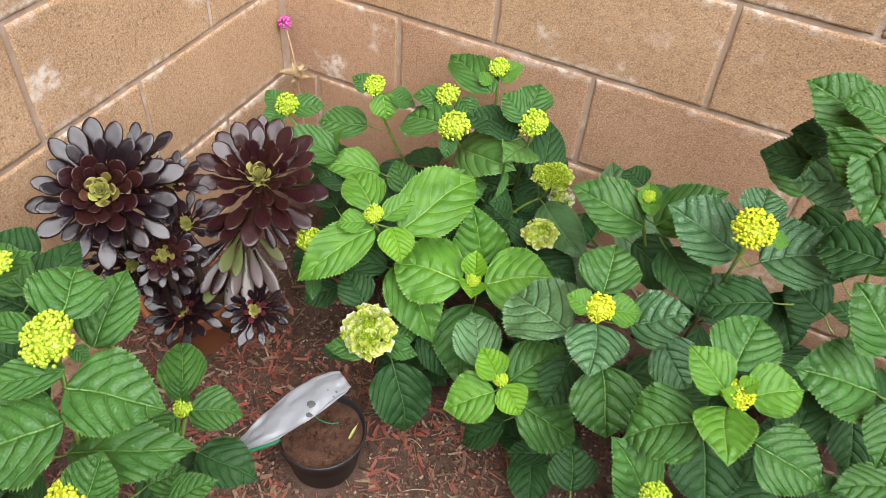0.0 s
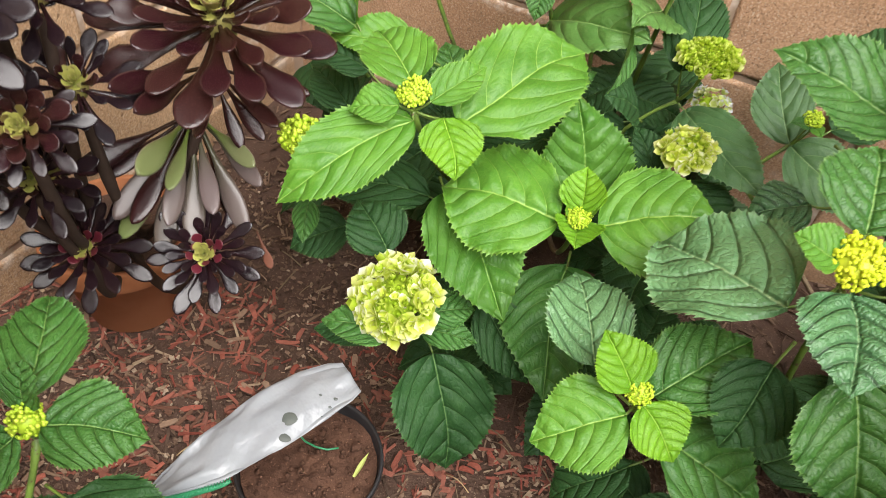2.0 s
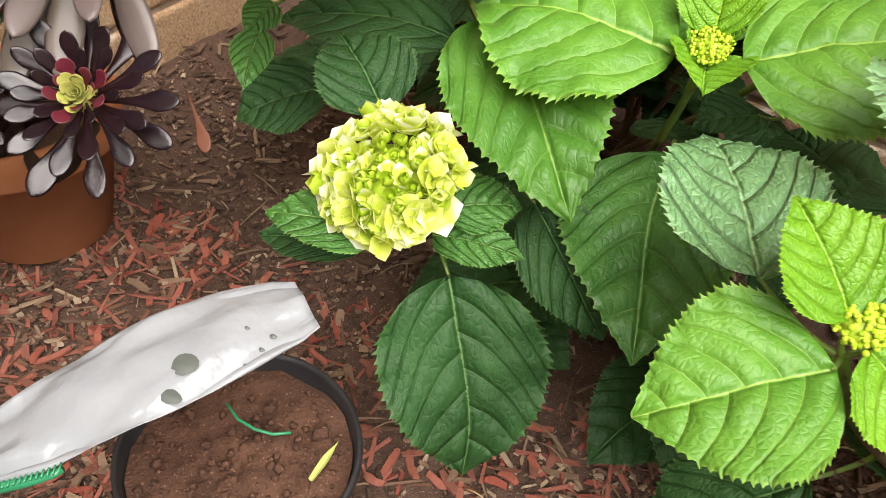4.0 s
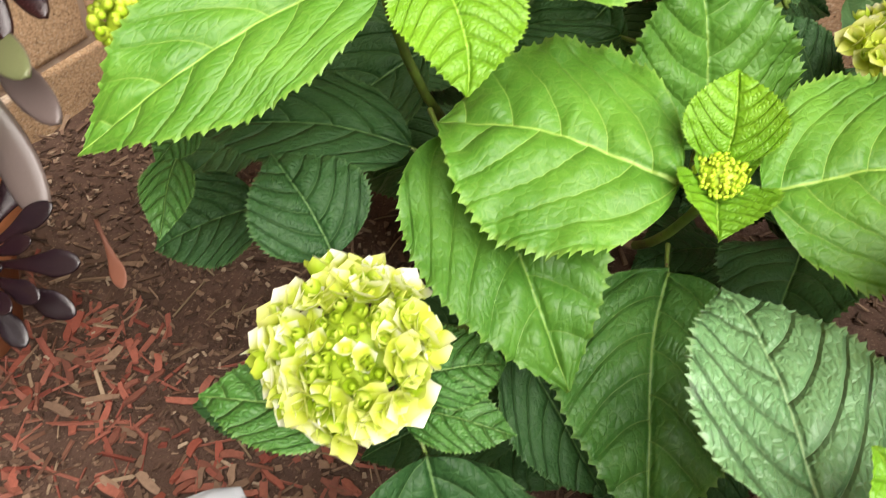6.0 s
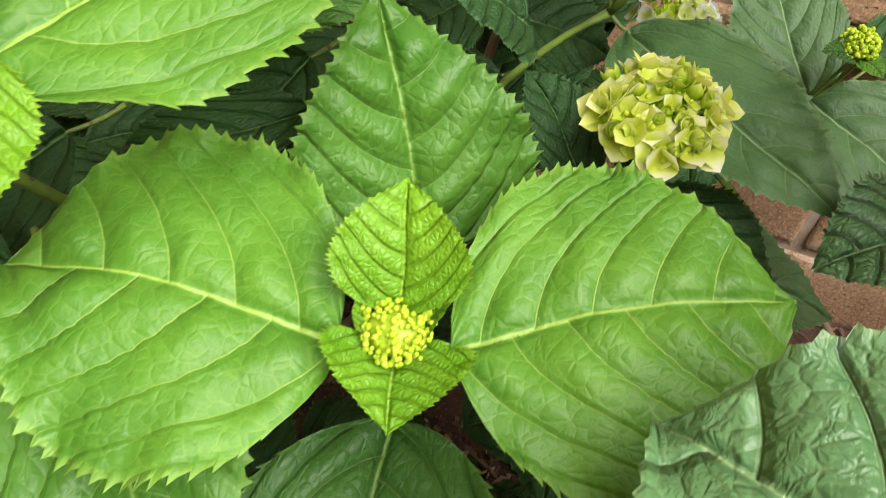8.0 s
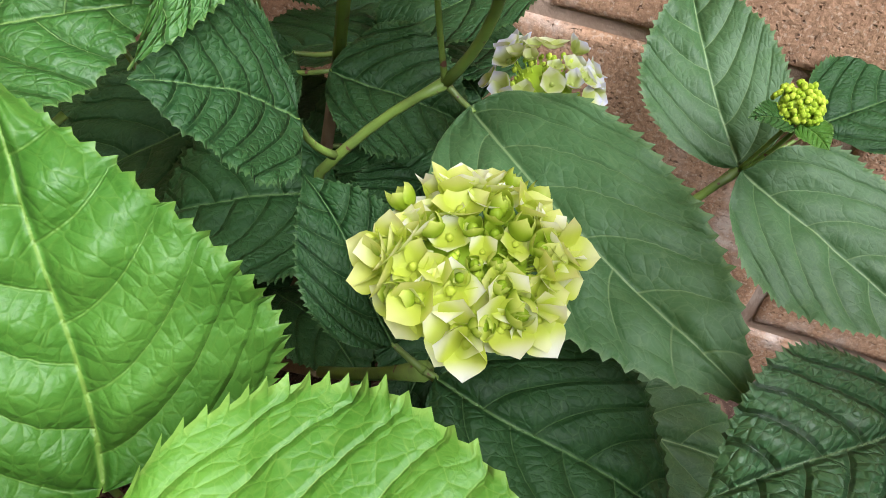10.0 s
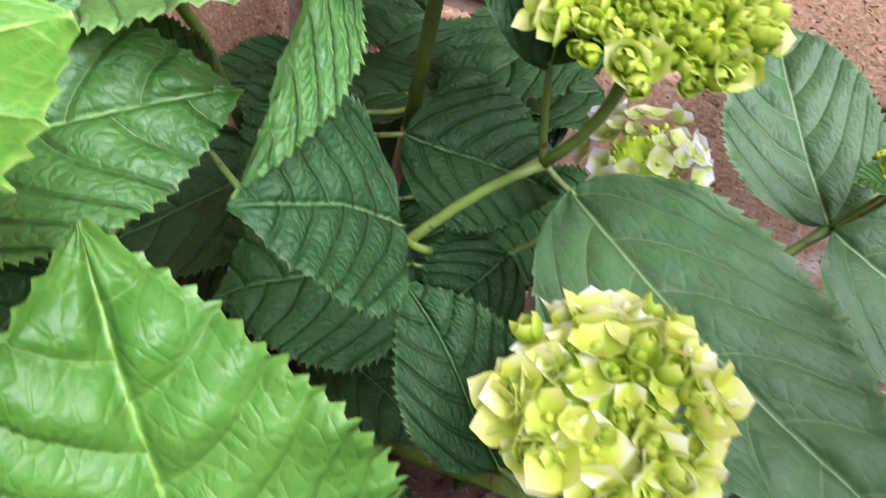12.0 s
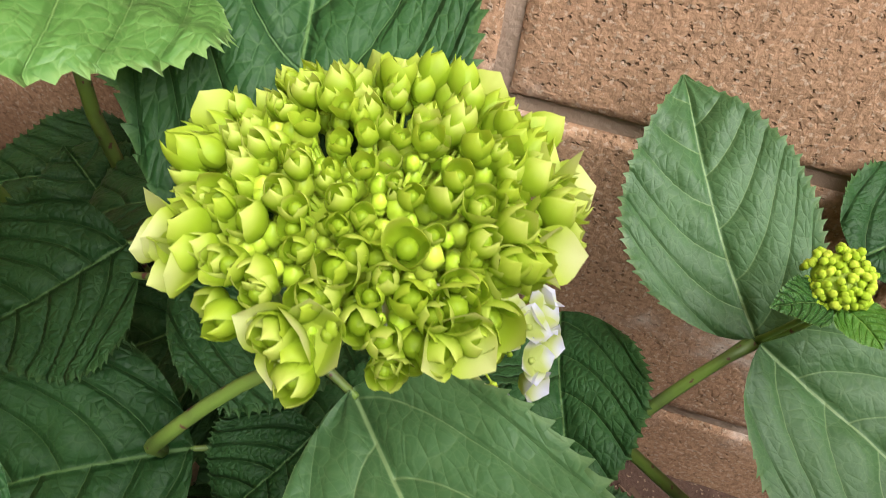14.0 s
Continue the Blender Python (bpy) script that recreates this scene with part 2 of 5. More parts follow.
def soil_material(name, low, high, speck):
    n = Nodes(name)
    pos = n.position()
    tone = n.mix(n.noise(55.0, 6.0, pos), low, high)
    tone = n.mix(n.math("MULTIPLY", n.ramp(n.noise(420.0, 2.0, pos), 0.62, 0.70), 0.7), tone, speck)
    h = n.math("ADD", n.noise(120.0, 5.0, pos), n.math("MULTIPLY", n.noise(500.0, 3.0, pos), 0.5))
    return n.done(tone, 0.93, n.bump(h, 0.9, 0.004), 0.25)


def chip_material(name, a, b, c, d):
    n = Nodes(name)
    k = n.island()
    tone = n.mix(n.ramp(k, 0.0, 0.45), a, b)
    tone = n.mix(n.ramp(k, 0.5, 0.75), tone, c)
    tone = n.mix(n.ramp(k, 0.86, 0.95), tone, d)
    pos = n.position()
    tone = n.mix(n.math("MULTIPLY", n.noise(300.0, 4.0, pos), 0.45), tone, (0.05, 0.025, 0.018))
    return n.done(tone, 0.85, n.bump(n.noise(350.0, 4.0, pos), 0.7, 0.0012), 0.25)


def piece_material(name, a, b, c):
    n = Nodes(name)
    k, pos = n.random(), n.position()
    tone = n.mix(n.ramp(k, 0.2, 0.8), n.mix(n.ramp(k, 0.0, 0.4), a, b), c)
    tone = n.mix(n.math("MULTIPLY", n.noise(260.0, 4.0, pos), 0.55), tone, (0.05, 0.025, 0.018))
    return n.done(tone, 0.8, n.bump(n.noise(420.0, 4.0, pos), 0.8, 0.0012), 0.25)


def plain_material(name, low, high, rough, scale=40.0, relief=0.2, spec=0.5):
    n = Nodes(name)
    return n.done(n.mix(n.noise(scale, 5.0), low, high), rough, n.bump(n.noise(scale * 5, 4.0), relief, 0.001), spec)


STEM, WOOD = stem_material(), woody_material()
PALE_LIME = petal_material("pale_lime_sepals", (0.46, 0.58, 0.05), (0.60, 0.68, 0.16), (0.72, 0.74, 0.36))
CREAM = petal_material("cream_sepals", (0.55, 0.64, 0.065), (0.78, 0.80, 0.31), (0.93, 0.93, 0.86))
LIME_PETAL = petal_material("lime_sepals", (0.32, 0.46, 0.018), (0.47, 0.58, 0.05), (0.60, 0.66, 0.16))
PALE = petal_material("bluish_sepals", (0.50, 0.58, 0.16), (0.74, 0.76, 0.52), (0.66, 0.67, 0.90))
BEADS = bead_material("lime_buds", (0.33, 0.50, 0.02), (0.52, 0.64, 0.06))
BEADS_YELLOW = bead_material("yellow_buds", (0.48, 0.58, 0.02), (0.66, 0.68, 0.045))
FLESH_DARK = flesh_material("aeonium_black", (0.018, 0.005, 0.006), (0.0055, 0.0035, 0.0055), (0.011, 0.007, 0.009), 0.12)
FLESH_RED = flesh_material("aeonium_wine", (0.036, 0.014, 0.007), (0.016, 0.0026, 0.0045), (0.060, 0.027, 0.026), 0.16)
FLESH_ROSE = flesh_material("aeonium_crimson", (0.11, 0.022, 0.024), (0.085, 0.008, 0.018), (0.16, 0.06, 0.06), 0.24)
FLESH_GREEN = flesh_material("aeonium_heart", (0.34, 0.38, 0.08), (0.27, 0.26, 0.06), (0.28, 0.17, 0.08), 0.38)
FLESH_OLIVE = flesh_material("aeonium_olive", (0.24, 0.26, 0.05), (0.085, 0.036, 0.018), (0.16, 0.07, 0.05), 0.3)
FLESH_OLD = flesh_material("aeonium_old", (0.065, 0.070, 0.03), (0.096, 0.068, 0.070), (0.15, 0.11, 0.11), 0.24)
FLESH_HANG = flesh_material("aeonium_hanging", (0.12, 0.19, 0.025), (0.115, 0.130, 0.058), (0.17, 0.13, 0.11), 0.30)
FLESH_RUST = flesh_material("aeonium_rust", (0.13, 0.05, 0.03), (0.19, 0.07, 0.04), (0.19, 0.09, 0.06), 0.45)
BARK = plain_material("aeonium_bark", (0.022, 0.013, 0.010), (0.055, 0.036, 0.026), 0.8, 70.0, 0.6, 0.2)
BLOCK = block_material("tan_block", (0.520, 0.347, 0.206), (0.425, 0.275, 0.157), (0.400, 0.238, 0.132))
# Redder blocks low on the wall, with the shade there put into their colour.
BLOCK_RED_SHADED = block_material("reddish_shaded_block", (0.488, 0.307, 0.187), (0.402, 0.242, 0.145), (0.372, 0.210, 0.123))
MORTAR = mortar_material()
EARTH = soil_material("dark_earth", (0.042, 0.024, 0.017), (0.118, 0.070, 0.050), (0.26, 0.19, 0.13))
POT_SOIL = soil_material("potting_soil", (0.030, 0.014, 0.009), (0.100, 0.048, 0.028), (0.20, 0.11, 0.07))
CHIPS_RED = chip_material("red_chips", (0.20, 0.050, 0.034), (0.31, 0.112, 0.078), (0.15, 0.075, 0.048), (0.36, 0.27, 0.18))
CRUMBS = chip_material("mulch_crumbs", (0.045, 0.027, 0.018), (0.13, 0.080, 0.055), (0.23, 0.15, 0.10), (0.40, 0.31, 0.22))
CHIPS_BROWN = chip_material("brown_chips", (0.045, 0.028, 0.019), (0.125, 0.078, 0.052), (0.19, 0.125, 0.082), (0.30, 0.21, 0.14))
CHIP_PIECE = piece_material("red_bark", (0.29, 0.072, 0.046), (0.38, 0.130, 0.088), (0.20, 0.075, 0.052))
CHIP_TAN = piece_material("tan_bark", (0.24, 0.155, 0.10), (0.15, 0.095, 0.062), (0.30, 0.20, 0.135))
TERRACOTTA = plain_material("terracotta", (0.30, 0.105, 0.040), (0.40, 0.165, 0.075), 0.8, 30.0, 0.4, 0.3)
# Colour of the unseen walls that are added to block sky light.
BLOCKER_BROWN = plain_material("blocker_brown", (0.20, 0.155, 0.115), (0.27, 0.215, 0.165), 0.9, 6.0, 0.5, 0.2)
BLACK_PLASTIC = plain_material("black_plastic", (0.010, 0.010, 0.011), (0.022, 0.022, 0.024), 0.38, 50.0, 0.15)
GREEN_PLASTIC = plain_material("green_plastic", (0.015, 0.14, 0.060), (0.022, 0.19, 0.085), 0.35, 60.0, 0.1)
DRY = plain_material("dry_plant", (0.30, 0.20, 0.10), (0.46, 0.35, 0.20), 0.85, 120.0, 0.5, 0.2)
STRAW = plain_material("yellow_leaf", (0.22, 0.26, 0.06), (0.32, 0.33, 0.11), 0.6, 120.0, 0.3, 0.3)
DRY_PINK = plain_material("dry_petal", (0.50, 0.34, 0.28), (0.66, 0.54, 0.46), 0.7, 90.0, 0.4, 0.3)
PINK = plain_material("pink_petals", (0.42, 0.05, 0.24), (0.60, 0.10, 0.38), 0.5, 300.0, 0.3, 0.4)
SPOT = plain_material("dark_spot", (0.05, 0.06, 0.055), (0.10, 0.11, 0.10), 0.5, 150.0, 0.2)


def film_material():
    n = Nodes("white_film")
    tone = n.mix(n.noise(30.0, 4.0), (0.19, 0.20, 0.215), (0.31, 0.33, 0.35))
    folds = n.math("ADD", n.noise(26.0, 4.0), n.math("MULTIPLY", n.noise(90.0, 2.0), 0.12))
    return n.done(tone, 0.22, n.bump(folds, 0.8, 0.006), 0.5, 0.20, (0.7, 0.7, 0.7, 1.0))


FILM = film_material()


# ---- mesh helpers ----
def mesh_of(name, verts, faces, material, uvs=None, smooth=True, veins=None):
    me = bpy.data.meshes.new(name)
    me.from_pydata([tuple(v) for v in verts], [], faces)
    for m in material if isinstance(material, tuple) else (material,):
        me.materials.append(m)
    for key, values in (("UVMap", uvs), ("Veins", veins)):
        if values is not None:
            layer = me.uv_layers.new(name=key)
            index = np.empty(len(me.loops), dtype=np.int32)
            me.loops.foreach_get("vertex_index", index)
            layer.data.foreach_set("uv", np.asarray(values, dtype=np.float32)[index].ravel())
    if smooth:
        me.polygons.foreach_set("use_smooth", [True] * len(me.polygons))
    me.update()
    return me


def part(name, me, parent, m=None, label=""):
    """Links a mesh as one part under a thing or a part; m is its pose within the parent."""
    ob = new(name, me)
    ob.parent = parent
    if m is not None:
        ob.matrix_basis = m
    return tagged(ob, label)


def thing(name, place, label, category, group="", kind=""):
    ob = new(name)
    ob.location = place
    ob.empty_display_size = 0.02
    return tagged(ob, label, category, group, kind)


def grid_faces(rows, cols, closed=False):
    wrap = cols if closed else cols - 1
    return [(r * cols + c, r * cols + (c + 1) % cols, (r + 1) * cols + (c + 1) % cols, (r + 1) * cols + c)
            for r in range(rows - 1) for c in range(wrap)]


def tube(points, radii, sides=7):
    """A round rod through points, with its ends closed."""
    pts = [Vector(p) for p in points]
    verts, prev = [], None
    for k, p in enumerate(pts):
        way = (pts[min(k + 1, len(pts) - 1)] - pts[max(k - 1, 0)]).normalized()
        a = way.orthogonal().normalized() if prev is None else (prev - way * prev.dot(way)).normalized()
        prev = a
        b = way.cross(a)
        r = radii[k] if isinstance(radii, (list, tuple)) else radii
        verts += [p + (a * math.cos(q) + b * math.sin(q)) * r for q in (2 * math.pi * i / sides for i in range(sides))]
    faces = grid_faces(len(pts), sides, True)
    faces += [tuple(range(sides))[::-1], tuple((len(pts) - 1) * sides + i for i in range(sides))]
    return verts, faces


def bend(a, b, sag, n=7):
    """Points of a bowed line from a to b, pushed aside by the vector sag at its middle."""
    a, b, sag = Vector(a), Vector(b), Vector(sag)
    return [a.lerp(b, k / (n - 1)) + sag * math.sin(math.pi * k / (n - 1)) for k in range(n)]


def turned(profile, sides=40):
    """A turned form from (radius, height) pairs."""
    verts = [(r * math.cos(q), r * math.sin(q), z) for r, z in profile for q in (2 * math.pi * i / sides for i in range(sides))]
    return verts, grid_faces(len(profile), sides, True)


# ---- hydrangeas ----
TEETH = 25
ACROSS = (0.0, 0.05, 0.11, 0.20, 0.30, 0.40, 0.50, 0.60, 0.70, 0.80, 0.89, 0.96, 1.0)


def leaf_width(u, peak):
    """Half the width at u along a blade broadest at peak, narrowing to a drawn-out tip."""
    if u < peak:
        return 0.5 * max(0.0, 1 - ((peak - u) / peak) ** 2.0) ** (0.30 + 0.6 * peak)
    t = (u - peak) / (1 - peak)
    return 0.5 * max(0.0, 1 - t ** max(1.75, 2.0 + (peak - 0.40) * 9)) ** 1.12


def leaf_mesh(length, width, arch, cup, rng, quilt=0.015, peak=0.40):
    """A toothed, quilted blade along +y, its face to +z. Unit: metres."""
    rows = []
    for k in range(TEETH):
        a, b = 0.012 + 0.982 * (k / TEETH) ** 0.94, 0.012 + 0.982 * ((k + 1) / TEETH) ** 0.94
        rows += [(a, -0.2), (a + (b - a) * 0.45, 0.40), (a + (b - a) * 0.86, rng.uniform(0.8, 1.15))]
    rows = [(0.0, 0.0)] + rows + [(1.0, 0.0)]
    wave, skew = rng.uniform(0, 6.28), rng.uniform(-0.05, 0.05)
    turn, flip = rng.uniform(-0.05, 0.05), rng.uniform(0.5, 1.3)
    count, start = VEINS * rng.uniform(0.88, 1.1), rng.uniform(0, 1)
    verts, uvs, veins = [], [], []
    for u, tooth in rows:
        w = max(leaf_width(u, peak) * width, 0.0006)
        for v in [-q for q in ACROSS[:0:-1]] + list(ACROSS):
            av = abs(v)
            x, lip = v * w, 0.0
            if av == 1:
                lip = tooth * 0.040 * width * min(1, 4 * u, 5 * (1 - u) + 0.1)
                x += math.copysign(lip, v)
            xn = av * 2 * leaf_width(u, peak)
            lane = max(0.0, u - 0.13 * xn - 0.44 * xn * xn + 0.60) ** 0.88 * count + start
            lobe = lane + (SIDE_STEP if v > 0 else 0)
            puff = abs(math.sin(math.pi * lobe)) ** 1.2
            puff = puff * (1 - 0.5 * av) * min(1, 6 * av) * min(1, 5 * (1 - u))
            z = 1.25 * quilt * width * puff - 0.016 * width * math.exp(-(av / 0.08) ** 2) + lip * cup * 1.3
            z += cup * w * (av ** 1.5) + arch * length * math.sin(math.pi * u)
            z -= 0.035 * length * max(0.0, (u - 0.72) / 0.28) ** 2
            z += 0.036 * width * flip * math.sin(9 * u + wave + (1.3 if v > 0 else 0)) * av ** 2
            z += 0.012 * width * math.sin(31 * u + 2 * wave + (2.1 if v > 0 else 0)) * av ** 4
            z += 0.020 * width * noise.noise((u * 5 + wave, v * 2.5, wave * 3)) + 0.010 * width * noise.noise((u * 13 + wave, v * 6, wave))
            verts.append((x + skew * length * math.sin(math.pi * u) + turn * length * math.sin(2 * math.pi * u) * 0.3,
                          u * length + (0.004 * length * av ** 6 * max(tooth, 0)), z))
            uvs.append((u, 0.5 + leaf_width(u, peak) * v))
            veins.append((lane, av))
    return verts, grid_faces(len(rows), 2 * len(ACROSS) - 1), uvs, veins


ROOTS = {}
QUILT = {"f": 0.030, "l": 0.022, "b": 0.026, "m": 0.032, "d": 0.024, "g": 0.036, "p": 0.018, "s": 0.026, "q": 0.044}


def hydrangea(place, label):
    ob = thing("hydrangea", (*place, GROUND), label, "hydrangea", "hydrangea bushes in the bed")
    ROOTS[ob.name] = random.Random(len(ROOTS) + 11)
    return ob


def stem(plant, node, radius, via=None):
    """A shoot from the plant's root to a node, woody below and green above."""
    rng = ROOTS[plant.name]
    root, tip = Vector((rng.uniform(-0.02, 0.02), rng.uniform(-0.02, 0.02), 0)), Vector(node) - plant.location
    side = Vector((root.x - tip.x, root.y - tip.y, 0)) * 0.16 + Vector((rng.uniform(-0.015, 0.015), rng.uniform(-0.015, 0.015), 0))
    pts = bend(root, tip, -side + Vector((0, 0, 0.02)), 10)
    if via is not None:
        mid = Vector(via) - plant.location
        pts = bend(root, mid, (0.01, 0.01, 0), 6)[:-1] + bend(mid, tip, (0, 0, 0.004), 6)
    cut = 5 if via is None else 4
    v, f = tube(pts[:cut + 1], [radius * (1.35 - 0.05 * k) for k in range(cut + 1)])
    part("woody_stem", mesh_of("woody_stem", v, f, WOOD), plant, label="brown woody lower stem")
    v, f = tube(pts[cut:], [radius * (1.1 - 0.05 * k) * (1.5 if k == len(pts) - cut - 1 else 1) for k in range(len(pts) - cut)])
    part("stem", mesh_of("stem", v, f, STEM), plant, label="green upper stem")
    return Vector(node)


def leaf(plant, node, base, tip, face, width, tone, arch, cup, peak=0.40):
    """One leaf with its stalk, from base to tip, turned to face."""
    rng = ROOTS[plant.name]
    base, tip, face = Vector(base), Vector(tip), Vector(face)
    way = tip - base
    length = way.length
    y = way.normalized()
    x = y.cross(face).normalized()
    turn = Matrix((x, y, x.cross(y))).transposed()
    verts, faces, uvs, veins = leaf_mesh(length, width, arch, cup, rng, QUILT[tone], peak)
    me_stalk = []
    if node is not None:
        back = turn.transposed() @ (node - base) if (node - base).length < 0.055 else Vector((rng.uniform(-0.004, 0.004), -0.026, -0.014))
        v, f = tube(bend(back, (0, 0.012 * length, 0), (0, 0, -0.1 * back.length), 6), [0.0017, 0.0014, 0.0013, 0.0012, 0.0012, 0.0009], 6)
        k = len(verts)
        verts = verts + v
        faces = faces + [tuple(i + k for i in q) for q in f]
        me_stalk = [len(f)]
        uvs, veins = uvs + [(0.3, 0.5)] * len(v), veins + [(0.0, 0.0)] * len(v)
    me = mesh_of("leaf", verts, faces, (LEAF[tone], STEM), uvs, veins=veins)
    if me_stalk:
        kinds = [0] * (len(faces) - me_stalk[0]) + [1] * me_stalk[0]
        me.polygons.foreach_set("material_index", kinds)
    return part("leaf", me, plant, Matrix.Translation(base - plant.location) @ turn.to_4x4())


def sepal(length, width, cupping, lean):
    """Verts, faces and uvs of one pointed sepal, rising from the heart of a floret at the angle lean."""
    verts, uvs, rows, cols = [], [], 8, 7
    for r in range(rows):
        u = r / (rows - 1)
        w = width * 0.60 * math.sin(math.pi * min(0.998, 0.16 + 0.84 * u ** 1.1)) ** (0.55 + 0.75 * u)
        for c in range(cols):
            v = c / (cols - 1) * 2 - 1
            d = length * u
            z = cupping * length * (v * v * 0.38 * math.sin(math.pi * min(1, 0.2 + u * 0.8)) + 0.45 * u * u)
            verts.append((v * w, d * math.cos(lean), d * math.sin(lean) + z))
            uvs.append((u, 0.5 + 0.5 * v))
    return verts, grid_faces(rows, cols), uvs


def floret_mesh(name, material, lean, cupping, petals=4, jitter=0.15, seed=0):
    """An open floret of unit radius, facing +z, with a bead at its heart."""
    rng = random.Random(seed)
    verts, faces, uvs = [], [], []
    for k in range(petals):
        v, f, t = sepal(1.0 * rng.uniform(0.85, 1.1), 0.95 * rng.uniform(0.85, 1.1), cupping, lean + rng.uniform(-jitter, jitter))
        q = 2 * math.pi * k / petals + rng.uniform(-0.15, 0.15)
        base = len(verts)
        verts += [(x * math.cos(q) - y * math.sin(q), x * math.sin(q) + y * math.cos(q), z) for x, y, z in v]
        faces += [tuple(i + base for i in fc) for fc in f]
        uvs += t
    v, f = ball(0.17, (0, 0, 0.15), 6, 5)
    base = len(verts)
    verts += v
    faces += [tuple(i + base for i in fc) for fc in f]
    uvs += [(0.1, 0.5)] * len(v)
    return mesh_of(name, verts, faces, material, uvs)


def ball(radius, at, sides=8, rings=6, stretch=1.0):
    verts = [(at[0] + radius * math.sin(p) * math.cos(q), at[1] + radius * math.sin(p) * math.sin(q), at[2] + radius * stretch * math.cos(p))
             for p in (0.004 + (math.pi - 0.008) * r / (rings - 1) for r in range(rings)) for q in (2 * math.pi * i / sides for i in range(sides))]
    return verts, grid_faces(rings, sides, True)


def plump_mesh(seed, gap):
    """A half-open floret of unit radius: two pairs of fleshy sepals folded over a round heart."""
    rng = random.Random(seed + 40)
    verts, faces, uvs, rows, cols = [], [], [], 9, 7
    for k in range(4):
        q0, tall = math.pi / 2 * k + rng.uniform(-0.15, 0.15), rng.uniform(1.45, 1.95)
        out, free = (0.86 if k % 2 else 0.74) * rng.uniform(0.94, 1.06), gap * rng.uniform(0.4, 1.3)
        base = len(verts)
        for r in range(rows):
            u = r / (rows - 1)
            span = 1.12 * math.sin(math.pi * min(0.992, 0.20 + 0.80 * u)) ** 0.62
            rad = out * math.sin(math.pi * (0.10 + 0.76 * u)) ** 0.75 * (1 - 0.25 * u) + free * u * u
            for c in range(cols):
                v = c / (cols - 1) * 2 - 1
                q = q0 + v * span
                d = rad * (1 + 0.05 * v * v)
                verts.append((d * math.cos(q), d * math.sin(q), tall * (u - 0.06 * v * v * u)))
                uvs.append((u * 0.95, 0.5 + 0.5 * v))
        faces += [tuple(i + base for i in f) for f in grid_faces(rows, cols)]
    v, f = ball(0.46, (0, 0, 0.62), 9, 7, 1.15)
    base = len(verts)
    verts += v
    faces += [tuple(i + base for i in fc) for fc in f]
    uvs += [(0.2, 0.5)] * len(v)
    return mesh_of("floret", verts, faces, LIME_PETAL, uvs)


FLORETS = {
    "cream": [floret_mesh("floret", CREAM, lean, cup, petals, 0.22, k) for k, (lean, cup, petals) in enumerate(((0.20, 0.45, 4), (0.45, 0.5, 4), (0.65, 0.5, 3), (0.05, 0.5, 4), (0.85, 0.4, 3)))],
    "lime": [plump_mesh(k, gap) for k, gap in enumerate((0.05, 0.20, 0.45, -0.05, 0.70, 0.12))],
    "open_lime": [floret_mesh("floret", PALE_LIME, lean, cup, 3, 0.2, k) for k, (lean, cup) in enumerate(((0.6, 0.9), (0.8, 0.8)))],
    "pale": [floret_mesh("floret", PALE, lean, cup, 4, 0.2, k) for k, (lean, cup) in enumerate(((0.3, 0.6), (0.6, 0.7), (0.15, 0.6)))],
}


def facing(axis, spin=0.0):
    """A turn whose z axis is the given one."""
    return Vector(axis).to_track_quat("Z", "Y").to_matrix().to_4x4() @ pose(0, 0, 0, 0, 0, spin)


def dome(n, open_angle, rng, wobble=0.35):
    """Evenly strewn directions over a cap round +z."""
    out, low = [], math.cos(open_angle)
    for k in range(n):
        z = 1 - (1 - low) * (k + 0.5) / n
        q = k * 2.39996 + rng.uniform(-wobble, wobble)
        r = math.sqrt(max(0, 1 - z * z))
        out.append(Vector((r * math.cos(q), r * math.sin(q), z)))
    return out


def bud_head(plant, place, axis, radius, count, yellow=False, flat=0.6):
    """A tight young head: a dome of many small closed buds."""
    rng = ROOTS[plant.name]
    verts, faces = [], []
    for k, d in enumerate(dome(int(count * 1.7), 1.75, rng, 0.5)):
        d = d + Vector((rng.uniform(-0.08, 0.08), rng.uniform(-0.08, 0.08), rng.uniform(-0.08, 0.08)))
        at = Vector((d.x, d.y, d.z * flat)) * radius * rng.uniform(0.92, 1.08)
        v, f = ball(radius * rng.uniform(0.75, 1.25) * 1.08 / math.sqrt(count), at, 6, 5, rng.uniform(0.9, 1.3))
        base = len(verts)
        verts += v
        faces += [tuple(i + base for i in fc) for fc in f]
    v, f = ball(radius * 0.86, (0, 0, -radius * 0.06), 12, 8, flat * 0.95)
    faces += [tuple(i + len(verts) for i in fc) for fc in f]
    verts += v
    for k in range(9):
        q = k * 2.4
        v, f = tube([(0, 0, -radius * 0.9), (math.cos(q) * radius * 0.7, math.sin(q) * radius * 0.7, 0)], [radius * 0.07, radius * 0.04], 5)
        base = len(verts)
        verts += v
        faces += [tuple(i + base for i in fc) for fc in f]
    me = mesh_of("flower_bud", verts, faces, BEADS_YELLOW if yellow else BEADS)
    return part("flower_bud", me, plant, Matrix.Translation(Vector(place) - plant.location) @ facing(axis), "yellow-green cluster of closed flower buds")


